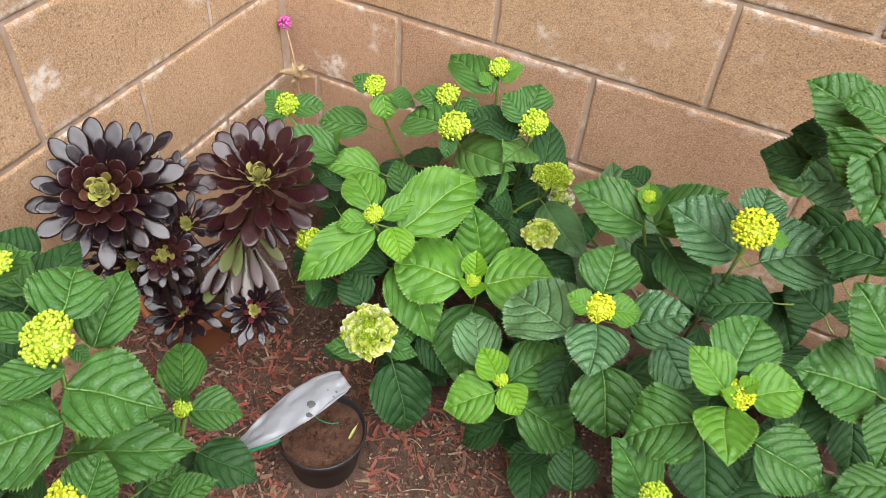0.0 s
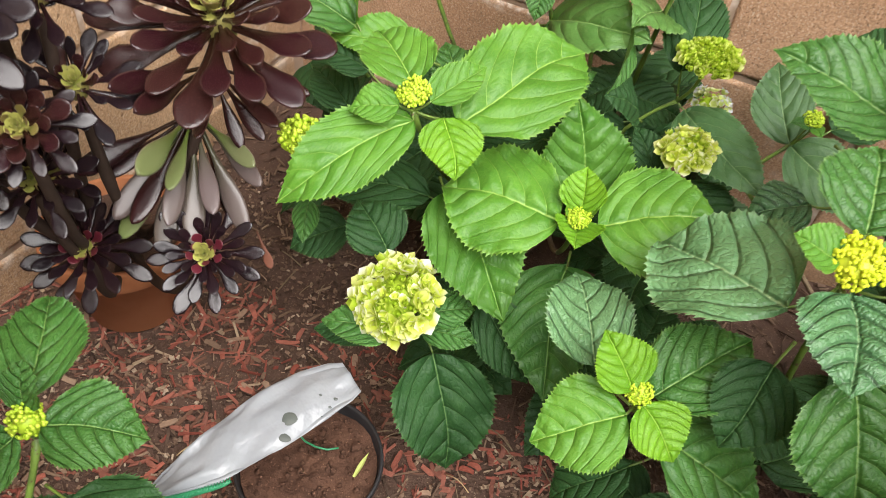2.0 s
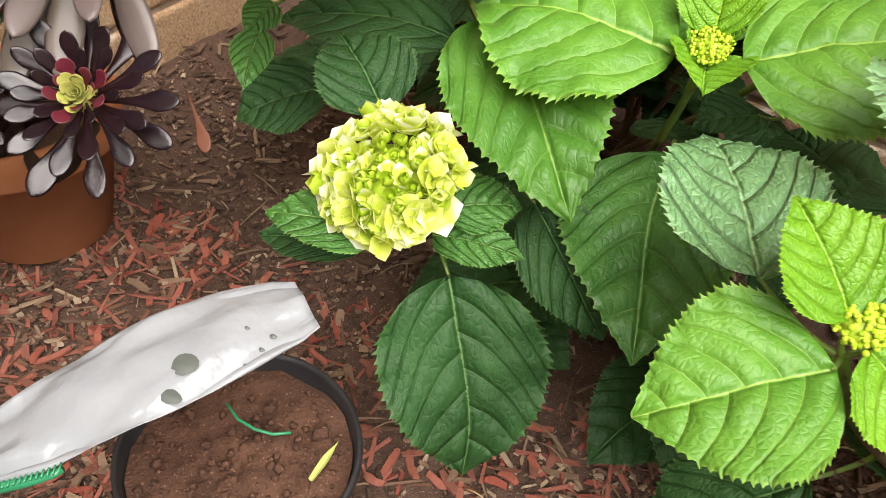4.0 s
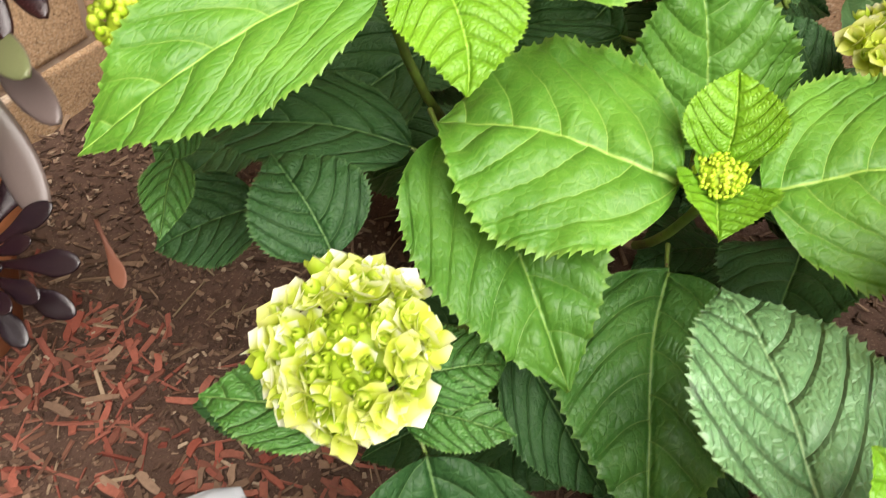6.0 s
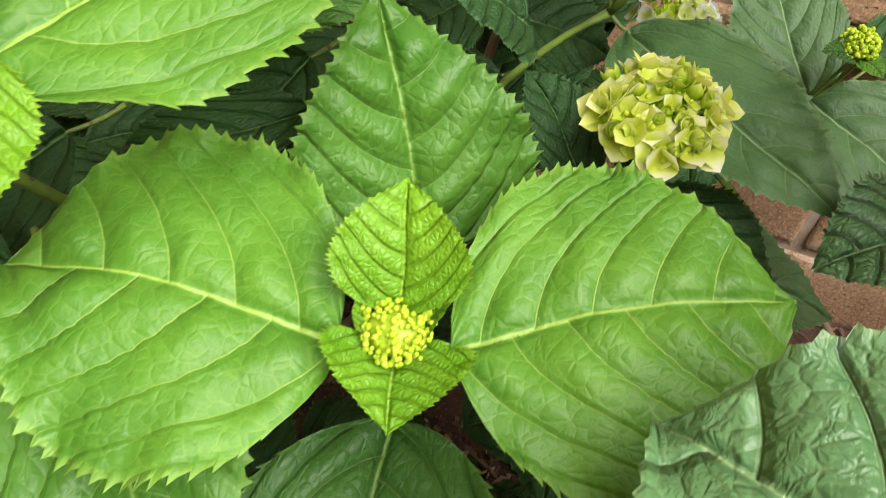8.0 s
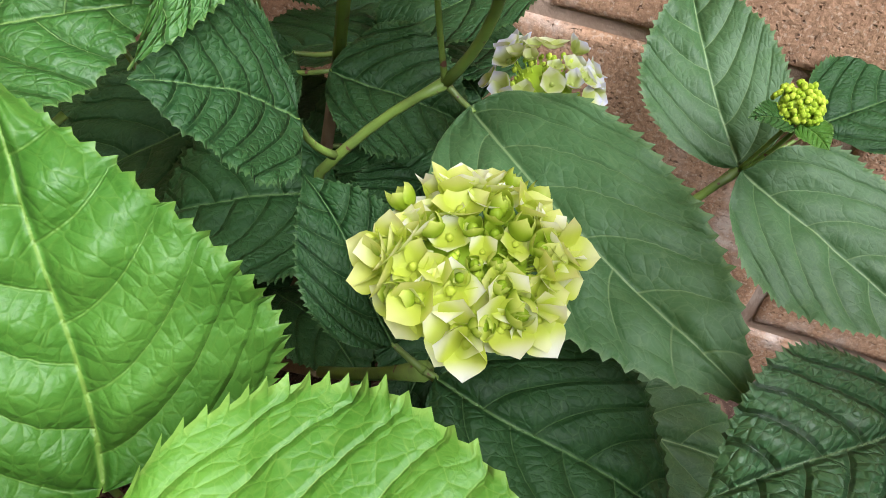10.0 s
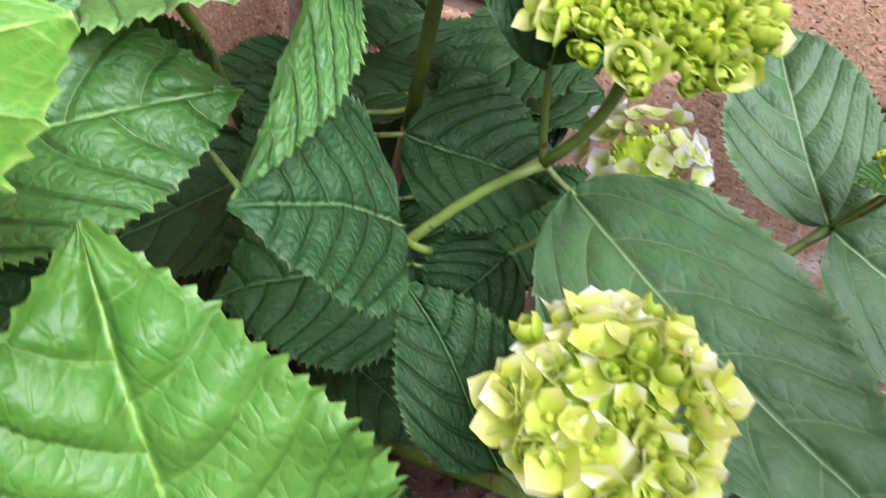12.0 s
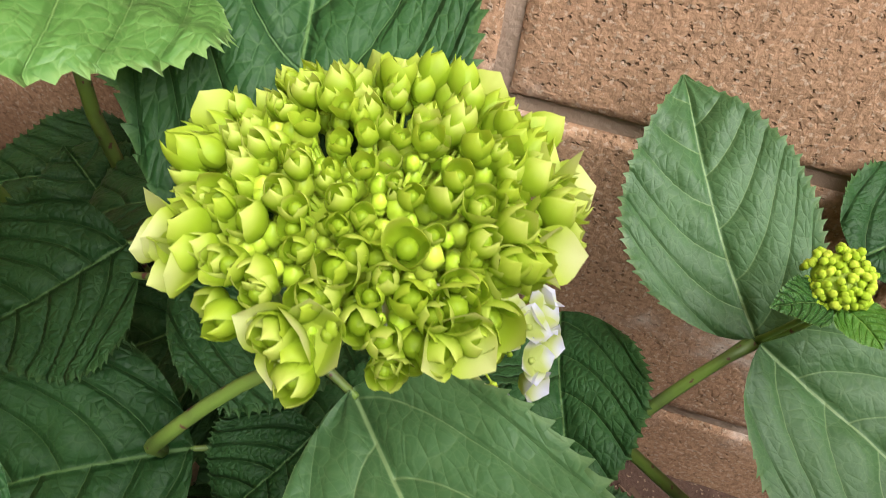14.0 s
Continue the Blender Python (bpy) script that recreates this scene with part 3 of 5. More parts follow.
def flower_head(plant, place, axis, radius, kind, count, size, flat, label, open_angle=1.7, buds=60, core=0.6):
    """An open mophead: florets on stalks over a core of small buds."""
    rng = ROOTS[plant.name]
    verts, faces = [], []
    for d in dome(buds, 1.5, rng, 0.6):
        at = Vector((d.x, d.y, d.z * flat)) * radius * rng.uniform(core, 0.95)
        v, f = ball(radius * rng.uniform(0.035, 0.07), at, 6, 5, 1.2)
        base = len(verts)
        verts += v
        faces += [tuple(i + base for i in fc) for fc in f]
        v, f = tube([(at.x * 0.1, at.y * 0.1, -radius * 0.4), at], [radius * 0.03, radius * 0.014], 4)
        base = len(verts)
        verts += v
        faces += [tuple(i + base for i in fc) for fc in f]
    v, f = ball(radius * core * 0.98, (0, 0, -radius * 0.05), 14, 9, flat)
    faces += [tuple(i + len(verts) for i in fc) for fc in f]
    verts += v
    head = part("flower_head", mesh_of("flower_head", verts, faces, BEADS), plant, Matrix.Translation(Vector(place) - plant.location) @ facing(axis), label)
    for k, d in enumerate(dome(count, open_angle, rng, 0.5)):
        s = rng.uniform(*size) * (0.60 + 0.62 * min(1, d.xy.length))
        at = Vector((d.x, d.y, d.z * flat)) * radius * rng.uniform(0.84, 1.04)
        way = Vector((d.x, d.y, d.z * 1.2 + 0.35)) + Vector((rng.uniform(-0.3, 0.3), rng.uniform(-0.3, 0.3), 0))
        look_of = "lime" if kind == "cream" and (k % 5 == 1 or (open_angle < 1.6 and d.xy.length < 0.55 and k % 4)) else "open_lime" if kind == "lime" and k > count * 0.70 and k % 5 == 0 else kind
        s *= 0.52 if look_of == "lime" and kind == "cream" else 1.9 if look_of != kind else 1
        part("floret", rng.choice(FLORETS[look_of]), head, Matrix.Translation(at) @ facing(way, rng.uniform(0, 360)) @ Matrix.Diagonal((s, s, s, 1)))
    return head


corner = hydrangea((0.06, 1.37), "leafy green hydrangea with lime and cream heads in the wall corner")
wall_side = hydrangea((0.52, 1.34), "dark green hydrangea with puckered leaves beside the block wall")
middle = hydrangea((0.46, 1.12), "green hydrangea with yellow bud heads over bare earth")
front = hydrangea((0.70, 1.00), "broad-leaved hydrangea with fresh green tip leaves")
far = hydrangea((0.86, 1.20), "tall hydrangea with glossy bluish leaves")
near = hydrangea((-0.12, 0.42), "hydrangea with large green leaves beside the red mulch")
# -- foliage --
# corner hydrangea

node = stem(corner, (0.009, 1.033, 0.330), 0.0028)
leaf(corner, node, (0.006, 1.037, 0.354), (-0.065, 1.089, 0.362), (-0.014, -0.170, 0.985), 0.069, 'b', 0.06, 0.20)
leaf(corner, node, (0.051, 1.042, 0.325), (0.115, 1.184, 0.358), (0.166, -0.293, 0.942), 0.108, 'b', 0.06, 0.12, 0.46)
leaf(corner, node, (0.025, 1.035, 0.345), (0.052, 1.089, 0.365), (0.138, -0.399, 0.906), 0.040, 'b', 0.06, 0.25)
leaf(corner, node, (0.002, 1.020, 0.340), (-0.039, 0.997, 0.333), (0.057, -0.399, 0.915), 0.040, 'b', 0.06, 0.20)
leaf(corner, node, (0.039, 1.037, 0.331), (0.074, 0.999, 0.302), (0.251, -0.430, 0.867), 0.056, 'l', 0.06, 0.12)
leaf(corner, node, (0.014, 1.026, 0.325), (-0.063, 0.914, 0.271), (0.077, -0.476, 0.876), 0.077, 'b', 0.06, 0.12)
node = stem(corner, (0.178, 1.058, 0.252), 0.0028)
leaf(corner, node, (0.163, 1.049, 0.259), (0.044, 1.036, 0.255), (0.001, -0.314, 0.950), 0.120, 'b', 0.06, -0.05, 0.45)
leaf(corner, node, (0.197, 1.060, 0.261), (0.294, 1.106, 0.288), (-0.072, -0.360, 0.930), 0.114, 'b', 0.04, -0.12, 0.45)
leaf(corner, node, (0.177, 1.062, 0.268), (0.167, 1.087, 0.301), (0.006, -0.795, 0.606), 0.043, 'l', 0.12, 0.30)
leaf(corner, node, (0.179, 1.060, 0.256), (0.188, 1.029, 0.253), (0.153, -0.344, 0.926), 0.046, 'l', 0.02, 0.55, 0.34)
leaf(corner, node, (0.173, 1.060, 0.258), (0.163, 1.066, 0.275), (0.700, -0.500, 0.500), 0.018, 'l', 0.06, 0.40)
leaf(corner, node, (0.184, 1.062, 0.258), (0.192, 1.068, 0.276), (-0.700, -0.500, 0.500), 0.018, 'l', 0.06, 0.40)
leaf(corner, node, (0.162, 1.124, 0.229), (0.124, 1.162, 0.321), (0.501, -0.705, 0.501), 0.099, 'q', 0.06, 0.10, 0.30)
leaf(corner, node, (0.045, 1.047, 0.237), (0.154, 0.967, 0.192), (0.105, -0.372, 0.922), 0.096, 'q', 0.06, 0.12)
leaf(corner, node, (0.174, 1.085, 0.170), (0.213, 0.954, 0.124), (0.027, -0.380, 0.920), 0.106, 'm', 0.06, 0.12)
leaf(corner, node, (0.117, 1.006, 0.157), (0.190, 0.977, 0.104), (0.390, -0.476, 0.788), 0.059, 'd', 0.06, 0.12)
node = stem(corner, (0.075, 0.951, 0.163), 0.0028)
leaf(corner, node, (0.065, 0.923, 0.166), (-0.001, 0.894, 0.166), (0.055, -0.138, 0.989), 0.050, 'm', 0.06, 0.12)
leaf(corner, node, (0.084, 0.948, 0.174), (0.120, 0.979, 0.173), (0.198, -0.219, 0.955), 0.041, 'm', 0.06, 0.12)
leaf(corner, node, (0.086, 0.937, 0.163), (0.139, 0.949, 0.166), (0.006, -0.299, 0.954), 0.034, 'm', 0.06, 0.12)
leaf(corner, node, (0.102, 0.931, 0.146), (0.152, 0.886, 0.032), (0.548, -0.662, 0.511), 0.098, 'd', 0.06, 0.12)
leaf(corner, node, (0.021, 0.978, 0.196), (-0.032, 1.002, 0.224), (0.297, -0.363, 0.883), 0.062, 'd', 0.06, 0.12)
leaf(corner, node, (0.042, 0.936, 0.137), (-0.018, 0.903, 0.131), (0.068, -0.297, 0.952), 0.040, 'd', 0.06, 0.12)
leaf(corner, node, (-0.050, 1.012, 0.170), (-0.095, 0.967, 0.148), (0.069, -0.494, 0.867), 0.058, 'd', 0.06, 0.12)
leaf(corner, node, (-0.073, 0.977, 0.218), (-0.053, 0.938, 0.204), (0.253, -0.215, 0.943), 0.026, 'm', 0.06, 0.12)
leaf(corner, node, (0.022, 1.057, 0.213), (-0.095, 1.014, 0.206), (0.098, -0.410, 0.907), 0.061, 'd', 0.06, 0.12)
leaf(corner, node, (-0.080, 0.999, 0.226), (-0.081, 0.971, 0.216), (0.298, -0.333, 0.895), 0.025, 'm', 0.06, 0.12)
node = stem(corner, (-0.316, 1.263, 0.280), 0.0028)
leaf(corner, node, (-0.319, 1.256, 0.295), (-0.362, 1.262, 0.317), (0.393, -0.346, 0.852), 0.044, 'm', 0.06, 0.12)
leaf(corner, node, (-0.307, 1.264, 0.297), (-0.251, 1.297, 0.302), (0.152, -0.388, 0.909), 0.052, 'm', 0.06, 0.12)
leaf(corner, node, (-0.318, 1.250, 0.289), (-0.333, 1.205, 0.282), (0.282, -0.236, 0.930), 0.042, 'm', 0.06, 0.12)
leaf(corner, node, (-0.157, 1.187, 0.289), (-0.248, 1.148, 0.338), (0.532, -0.213, 0.819), 0.068, 'm', 0.06, 0.12)
leaf(corner, node, (-0.156, 1.189, 0.291), (-0.163, 1.219, 0.335), (-0.800, -0.549, 0.241), 0.056, 'b', 0.06, 0.12)
leaf(corner, node, (-0.149, 1.282, 0.303), (-0.240, 1.252, 0.296), (0.067, -0.393, 0.917), 0.070, 'm', 0.06, 0.12)
node = stem(corner, (-0.138, 1.288, 0.371), 0.0028)
leaf(corner, node, (-0.141, 1.280, 0.385), (-0.178, 1.281, 0.400), (0.349, -0.367, 0.862), 0.040, 'm', 0.06, 0.12)
leaf(corner, node, (-0.120, 1.286, 0.382), (-0.098, 1.268, 0.341), (0.516, -0.647, 0.562), 0.053, 'b', 0.06, 0.12)
leaf(corner, node, (-0.106, 1.289, 0.379), (-0.067, 1.315, 0.360), (0.538, -0.178, 0.824), 0.043, 'm', 0.06, 0.12)
leaf(corner, node, (-0.086, 1.218, 0.262), (-0.178, 1.169, 0.281), (0.327, -0.259, 0.909), 0.067, 'b', 0.06, 0.12)
leaf(corner, node, (-0.039, 1.238, 0.219), (-0.083, 1.273, 0.254), (0.313, -0.447, 0.838), 0.056, 'm', 0.06, 0.12)
leaf(corner, node, (-0.122, 1.163, 0.255), (-0.180, 1.154, 0.268), (0.261, -0.325, 0.909), 0.049, 'd', 0.06, 0.12)
leaf(corner, node, (-0.148, 1.161, 0.193), (-0.214, 1.180, 0.220), (0.278, -0.333, 0.901), 0.057, 'd', 0.06, 0.12)
node = stem(corner, (0.043, 1.243, 0.380), 0.0028, (0.030, 1.350, 0.240))
leaf(corner, node, (0.030, 1.237, 0.399), (-0.062, 1.270, 0.369), (-0.379, -0.223, 0.898), 0.095, 'm', 0.06, 0.12)
leaf(corner, node, (0.042, 1.229, 0.388), (0.050, 1.202, 0.359), (0.249, -0.660, 0.709), 0.030, 'm', 0.06, 0.12)
leaf(corner, node, (0.004, 1.293, 0.405), (-0.057, 1.281, 0.404), (0.062, -0.400, 0.914), 0.045, 'm', 0.06, 0.12)
leaf(corner, node, (0.021, 1.315, 0.404), (0.060, 1.294, 0.383), (0.231, -0.424, 0.876), 0.046, 'm', 0.06, 0.12)
node = stem(corner, (0.058, 1.389, 0.420), 0.0028, (0.070, 1.380, 0.240))
leaf(corner, node, (0.060, 1.354, 0.407), (-0.055, 1.426, 0.410), (-0.122, -0.237, 0.964), 0.076, 'm', 0.06, 0.12)
leaf(corner, node, (0.055, 1.363, 0.417), (0.031, 1.369, 0.432), (0.377, -0.464, 0.802), 0.028, 'b', 0.06, 0.12)
leaf(corner, node, (0.067, 1.376, 0.424), (0.095, 1.411, 0.445), (0.039, -0.542, 0.840), 0.039, 'b', 0.06, 0.12)
node = stem(corner, (0.166, 1.287, 0.405), 0.0028, (0.149, 1.317, 0.311))
leaf(corner, node, (0.148, 1.309, 0.424), (0.143, 1.365, 0.449), (0.118, -0.396, 0.911), 0.064, 'm', 0.06, 0.12)
leaf(corner, node, (0.154, 1.282, 0.426), (0.101, 1.303, 0.451), (0.242, -0.441, 0.864), 0.050, 'm', 0.06, 0.12)
leaf(corner, node, (0.113, 1.291, 0.393), (0.048, 1.283, 0.397), (0.104, -0.386, 0.917), 0.060, 'd', 0.06, 0.12)
leaf(corner, node, (0.137, 1.275, 0.383), (0.091, 1.313, 0.407), (0.148, -0.400, 0.905), 0.054, 'd', 0.06, 0.12)
node = stem(corner, (0.201, 1.285, 0.275), 0.0022, (0.158, 1.271, 0.228))
leaf(corner, node, (0.197, 1.270, 0.319), (0.172, 1.376, 0.375), (0.073, -0.452, 0.889), 0.065, 'd', 0.06, 0.12)
leaf(corner, node, (0.213, 1.282, 0.269), (0.324, 1.197, 0.260), (-0.153, -0.302, 0.941), 0.073, 's', 0.06, 0.08)
leaf(corner, node, (0.151, 1.314, 0.354), (0.145, 1.226, 0.375), (0.422, 0.210, 0.882), 0.074, 'f', 0.06, 0.10, 0.30)
leaf(corner, node, (0.037, 1.293, 0.314), (0.162, 1.236, 0.361), (-0.492, -0.483, 0.724), 0.091, 'f', 0.10, 0.10)
leaf(corner, node, (0.135, 1.256, 0.358), (0.149, 1.184, 0.320), (0.969, 0.051, 0.240), 0.029, 'm', 0.06, 0.50)
# Dark tone here stands in for the shadow of the leaf above.
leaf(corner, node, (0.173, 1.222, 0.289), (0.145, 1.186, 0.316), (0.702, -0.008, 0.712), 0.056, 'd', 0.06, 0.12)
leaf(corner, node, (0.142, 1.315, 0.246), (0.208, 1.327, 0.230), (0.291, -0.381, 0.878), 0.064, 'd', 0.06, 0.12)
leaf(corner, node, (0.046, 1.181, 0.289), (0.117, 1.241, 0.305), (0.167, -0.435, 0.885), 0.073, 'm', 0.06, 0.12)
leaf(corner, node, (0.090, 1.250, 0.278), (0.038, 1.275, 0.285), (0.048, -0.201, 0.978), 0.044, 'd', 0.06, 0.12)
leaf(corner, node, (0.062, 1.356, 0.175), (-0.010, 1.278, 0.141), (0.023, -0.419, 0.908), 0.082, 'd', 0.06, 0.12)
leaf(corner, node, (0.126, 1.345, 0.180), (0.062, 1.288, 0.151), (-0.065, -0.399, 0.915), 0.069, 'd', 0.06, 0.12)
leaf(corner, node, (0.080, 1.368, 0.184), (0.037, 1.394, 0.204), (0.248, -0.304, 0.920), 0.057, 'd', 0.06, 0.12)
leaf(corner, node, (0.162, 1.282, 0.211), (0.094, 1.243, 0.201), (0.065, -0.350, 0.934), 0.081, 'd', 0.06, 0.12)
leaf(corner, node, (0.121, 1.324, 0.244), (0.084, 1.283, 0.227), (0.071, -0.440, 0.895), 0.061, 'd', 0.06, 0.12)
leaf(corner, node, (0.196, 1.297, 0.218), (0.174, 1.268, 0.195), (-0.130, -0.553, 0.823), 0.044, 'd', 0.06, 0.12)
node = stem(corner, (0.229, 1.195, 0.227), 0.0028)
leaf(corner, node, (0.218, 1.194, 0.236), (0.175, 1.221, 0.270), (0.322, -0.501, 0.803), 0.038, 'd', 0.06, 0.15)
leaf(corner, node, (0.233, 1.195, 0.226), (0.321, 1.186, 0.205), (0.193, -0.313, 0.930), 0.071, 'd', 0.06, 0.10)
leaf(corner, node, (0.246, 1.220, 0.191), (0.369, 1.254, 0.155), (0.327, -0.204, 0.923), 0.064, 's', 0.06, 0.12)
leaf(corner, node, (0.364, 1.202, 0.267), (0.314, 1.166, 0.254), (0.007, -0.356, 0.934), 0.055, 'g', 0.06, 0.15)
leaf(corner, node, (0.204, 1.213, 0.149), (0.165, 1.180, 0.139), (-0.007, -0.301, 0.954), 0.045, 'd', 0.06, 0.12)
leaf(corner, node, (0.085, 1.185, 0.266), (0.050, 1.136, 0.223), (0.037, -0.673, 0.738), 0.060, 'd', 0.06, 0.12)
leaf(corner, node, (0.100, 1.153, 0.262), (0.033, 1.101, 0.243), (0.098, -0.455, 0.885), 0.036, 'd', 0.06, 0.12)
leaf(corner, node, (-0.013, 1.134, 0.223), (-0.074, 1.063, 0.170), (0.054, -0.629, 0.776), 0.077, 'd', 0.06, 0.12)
# hydrangea by the wall

node = stem(wall_side, (0.332, 1.399, 0.199), 0.0028, (0.294, 1.376, 0.143))
leaf(wall_side, node, (0.332, 1.399, 0.200), (0.280, 1.479, 0.257), (-0.046, -0.605, 0.795), 0.071, 's', 0.06, 0.12)
leaf(wall_side, node, (0.333, 1.399, 0.199), (0.442, 1.357, 0.166), (0.076, -0.480, 0.874), 0.085, 's', 0.06, 0.12)
leaf(wall_side, node, (0.370, 1.455, 0.203), (0.430, 1.510, 0.217), (0.048, -0.286, 0.957), 0.068, 'd', 0.06, 0.12)
leaf(wall_side, node, (0.342, 1.387, 0.239), (0.321, 1.374, 0.244), (0.304, -0.100, 0.947), 0.018, 'm', 0.06, 0.12)
leaf(wall_side, node, (0.346, 1.388, 0.239), (0.359, 1.375, 0.238), (-0.202, -0.296, 0.934), 0.016, 'b', 0.06, 0.12)
node = stem(wall_side, (0.389, 1.188, 0.397), 0.0028)
leaf(wall_side, node, (0.396, 1.170, 0.395), (0.278, 1.164, 0.430), (0.283, -0.372, 0.884), 0.087, 'm', 0.06, 0.20)
leaf(wall_side, node, (0.412, 1.178, 0.396), (0.489, 1.200, 0.482), (-0.493, -0.628, 0.602), 0.077, 'm', 0.06, 0.12)
leaf(wall_side, node, (0.396, 1.177, 0.424), (0.381, 1.210, 0.446), (-0.147, -0.594, 0.791), 0.034, 'b', 0.06, 0.40)
leaf(wall_side, node, (0.394, 1.177, 0.432), (0.403, 1.154, 0.429), (-0.058, -0.171, 0.984), 0.026, 'b', 0.06, 0.40)
leaf(wall_side, node, (0.387, 1.193, 0.335), (0.474, 1.199, 0.278), (0.523, -0.383, 0.761), 0.085, 'd', 0.06, 0.12)
leaf(wall_side, node, (0.373, 1.235, 0.415), (0.334, 1.262, 0.413), (-0.209, -0.236, 0.949), 0.051, 'd', 0.06, 0.12)
node = stem(wall_side, (0.532, 1.074, 0.504), 0.0028)
leaf(wall_side, node, (0.530, 1.113, 0.454), (0.421, 1.121, 0.489), (0.256, -0.411, 0.875), 0.098, 'g', 0.06, 0.20)
leaf(wall_side, node, (0.532, 1.089, 0.534), (0.534, 1.141, 0.552), (-0.029, -0.332, 0.943), 0.057, 'g', 0.06, 0.20)
leaf(wall_side, node, (0.561, 1.119, 0.447), (0.658, 1.165, 0.466), (-0.010, -0.355, 0.935), 0.104, 'g', 0.06, 0.20)
leaf(wall_side, node, (0.555, 1.077, 0.528), (0.578, 1.080, 0.522), (0.289, -0.364, 0.885), 0.024, 'b', 0.06, 0.12)
leaf(wall_side, node, (0.556, 1.116, 0.334), (0.494, 1.116, 0.386), (0.580, -0.446, 0.681), 0.082, 'g', 0.06, 0.12)
leaf(wall_side, node, (0.596, 1.162, 0.360), (0.654, 1.126, 0.304), (0.301, -0.628, 0.718), 0.092, 'd', 0.06, 0.12)
leaf(wall_side, node, (0.594, 1.077, 0.425), (0.508, 1.055, 0.393), (0.050, -0.400, 0.910), 0.070, 'd', 0.06, 0.14)
leaf(wall_side, node, (0.441, 1.117, 0.415), (0.508, 1.052, 0.391), (0.050, -0.400, 0.910), 0.075, 'd', 0.06, 0.14)
# middle hydrangea

node = stem(middle, (0.388, 0.990, 0.361), 0.0028)
leaf(middle, node, (0.386, 1.005, 0.398), (0.375, 1.081, 0.422), (0.030, -0.297, 0.954), 0.083, 'm', 0.06, 0.20)
leaf(middle, node, (0.361, 0.963, 0.345), (0.254, 1.034, 0.299), (-0.457, -0.127, 0.880), 0.117, 'p', 0.06, 0.12)
leaf(middle, node, (0.377, 0.984, 0.385), (0.342, 0.981, 0.396), (0.302, -0.308, 0.902), 0.039, 'b', 0.06, 0.30)
leaf(middle, node, (0.399, 0.992, 0.384), (0.442, 1.010, 0.384), (0.112, -0.290, 0.951), 0.049, 'b', 0.06, 0.20)
leaf(middle, node, (0.392, 0.973, 0.369), (0.410, 0.898, 0.356), (-0.003, -0.172, 0.985), 0.083, 'g', 0.06, 0.15)
leaf(middle, node, (0.431, 1.014, 0.349), (0.505, 1.040, 0.390), (-0.297, -0.455, 0.839), 0.083, 'g', 0.06, 0.12)
leaf(middle, node, (0.419, 0.948, 0.321), (0.460, 0.890, 0.252), (0.253, -0.663, 0.704), 0.097, 'm', 0.06, 0.12)
leaf(middle, node, (0.374, 0.965, 0.284), (0.361, 0.907, 0.236), (-0.033, -0.633, 0.773), 0.064, 'd', 0.06, 0.12)
leaf(middle, node, (0.479, 1.022, 0.338), (0.536, 0.994, 0.290), (0.368, -0.544, 0.754), 0.074, 'g', 0.06, 0.12)
node = stem(middle, (0.292, 0.910, 0.232), 0.0028)
leaf(middle, node, (0.287, 0.908, 0.253), (0.250, 0.928, 0.283), (0.343, -0.541, 0.768), 0.049, 'l', 0.06, 0.30)
leaf(middle, node, (0.298, 0.906, 0.245), (0.336, 0.886, 0.222), (0.268, -0.472, 0.840), 0.050, 'l', 0.06, 0.25)
leaf(middle, node, (0.290, 0.895, 0.239), (0.231, 0.850, 0.212), (-0.109, -0.402, 0.909), 0.076, 'b', 0.06, 0.12)
leaf(middle, node, (0.303, 0.921, 0.242), (0.355, 0.995, 0.271), (-0.022, -0.345, 0.938), 0.075, 'm', 0.06, 0.12)
leaf(middle, node, (0.252, 0.923, 0.241), (0.196, 1.017, 0.242), (-0.106, -0.071, 0.992), 0.072, 'p', 0.06, 0.12)
leaf(middle, node, (0.319, 0.910, 0.213), (0.419, 0.934, 0.151), (0.549, -0.194, 0.813), 0.098, 'm', 0.06, 0.12)
leaf(middle, node, (0.310, 0.908, 0.159), (0.256, 0.879, 0.090), (-0.460, -0.624, 0.632), 0.056, 'd', 0.06, 0.12)
leaf(middle, node, (0.364, 0.987, 0.208), (0.429, 0.996, 0.160), (0.585, -0.306, 0.751), 0.073, 'd', 0.06, 0.12)
# front hydrangea

node = stem(front, (0.580, 0.889, 0.418), 0.0028)
leaf(front, node, (0.554, 0.865, 0.400), (0.478, 0.830, 0.354), (-0.315, -0.429, 0.847), 0.096, 'm', 0.06, 0.12)
leaf(front, node, (0.565, 0.885, 0.446), (0.510, 0.907, 0.472), (0.249, -0.442, 0.861), 0.056, 'b', 0.06, 0.20)
leaf(front, node, (0.567, 0.919, 0.447), (0.576, 0.995, 0.472), (-0.046, -0.299, 0.953), 0.082, 'm', 0.06, 0.12)
leaf(front, node, (0.591, 0.892, 0.441), (0.646, 0.927, 0.452), (-0.013, -0.276, 0.961), 0.065, 'b', 0.06, 0.20)
leaf(front, node, (0.572, 0.873, 0.432), (0.588, 0.794, 0.440), (-0.138, 0.074, 0.988), 0.068, 'b', 0.06, 0.20)
leaf(front, node, (0.622, 0.890, 0.370), (0.711, 0.884, 0.345), (0.243, -0.319, 0.916), 0.089, 'm', 0.06, 0.12)
leaf(front, node, (0.570, 0.890, 0.335), (0.602, 0.825, 0.291), (0.070, -0.535, 0.842), 0.089, 'd', 0.06, 0.12)
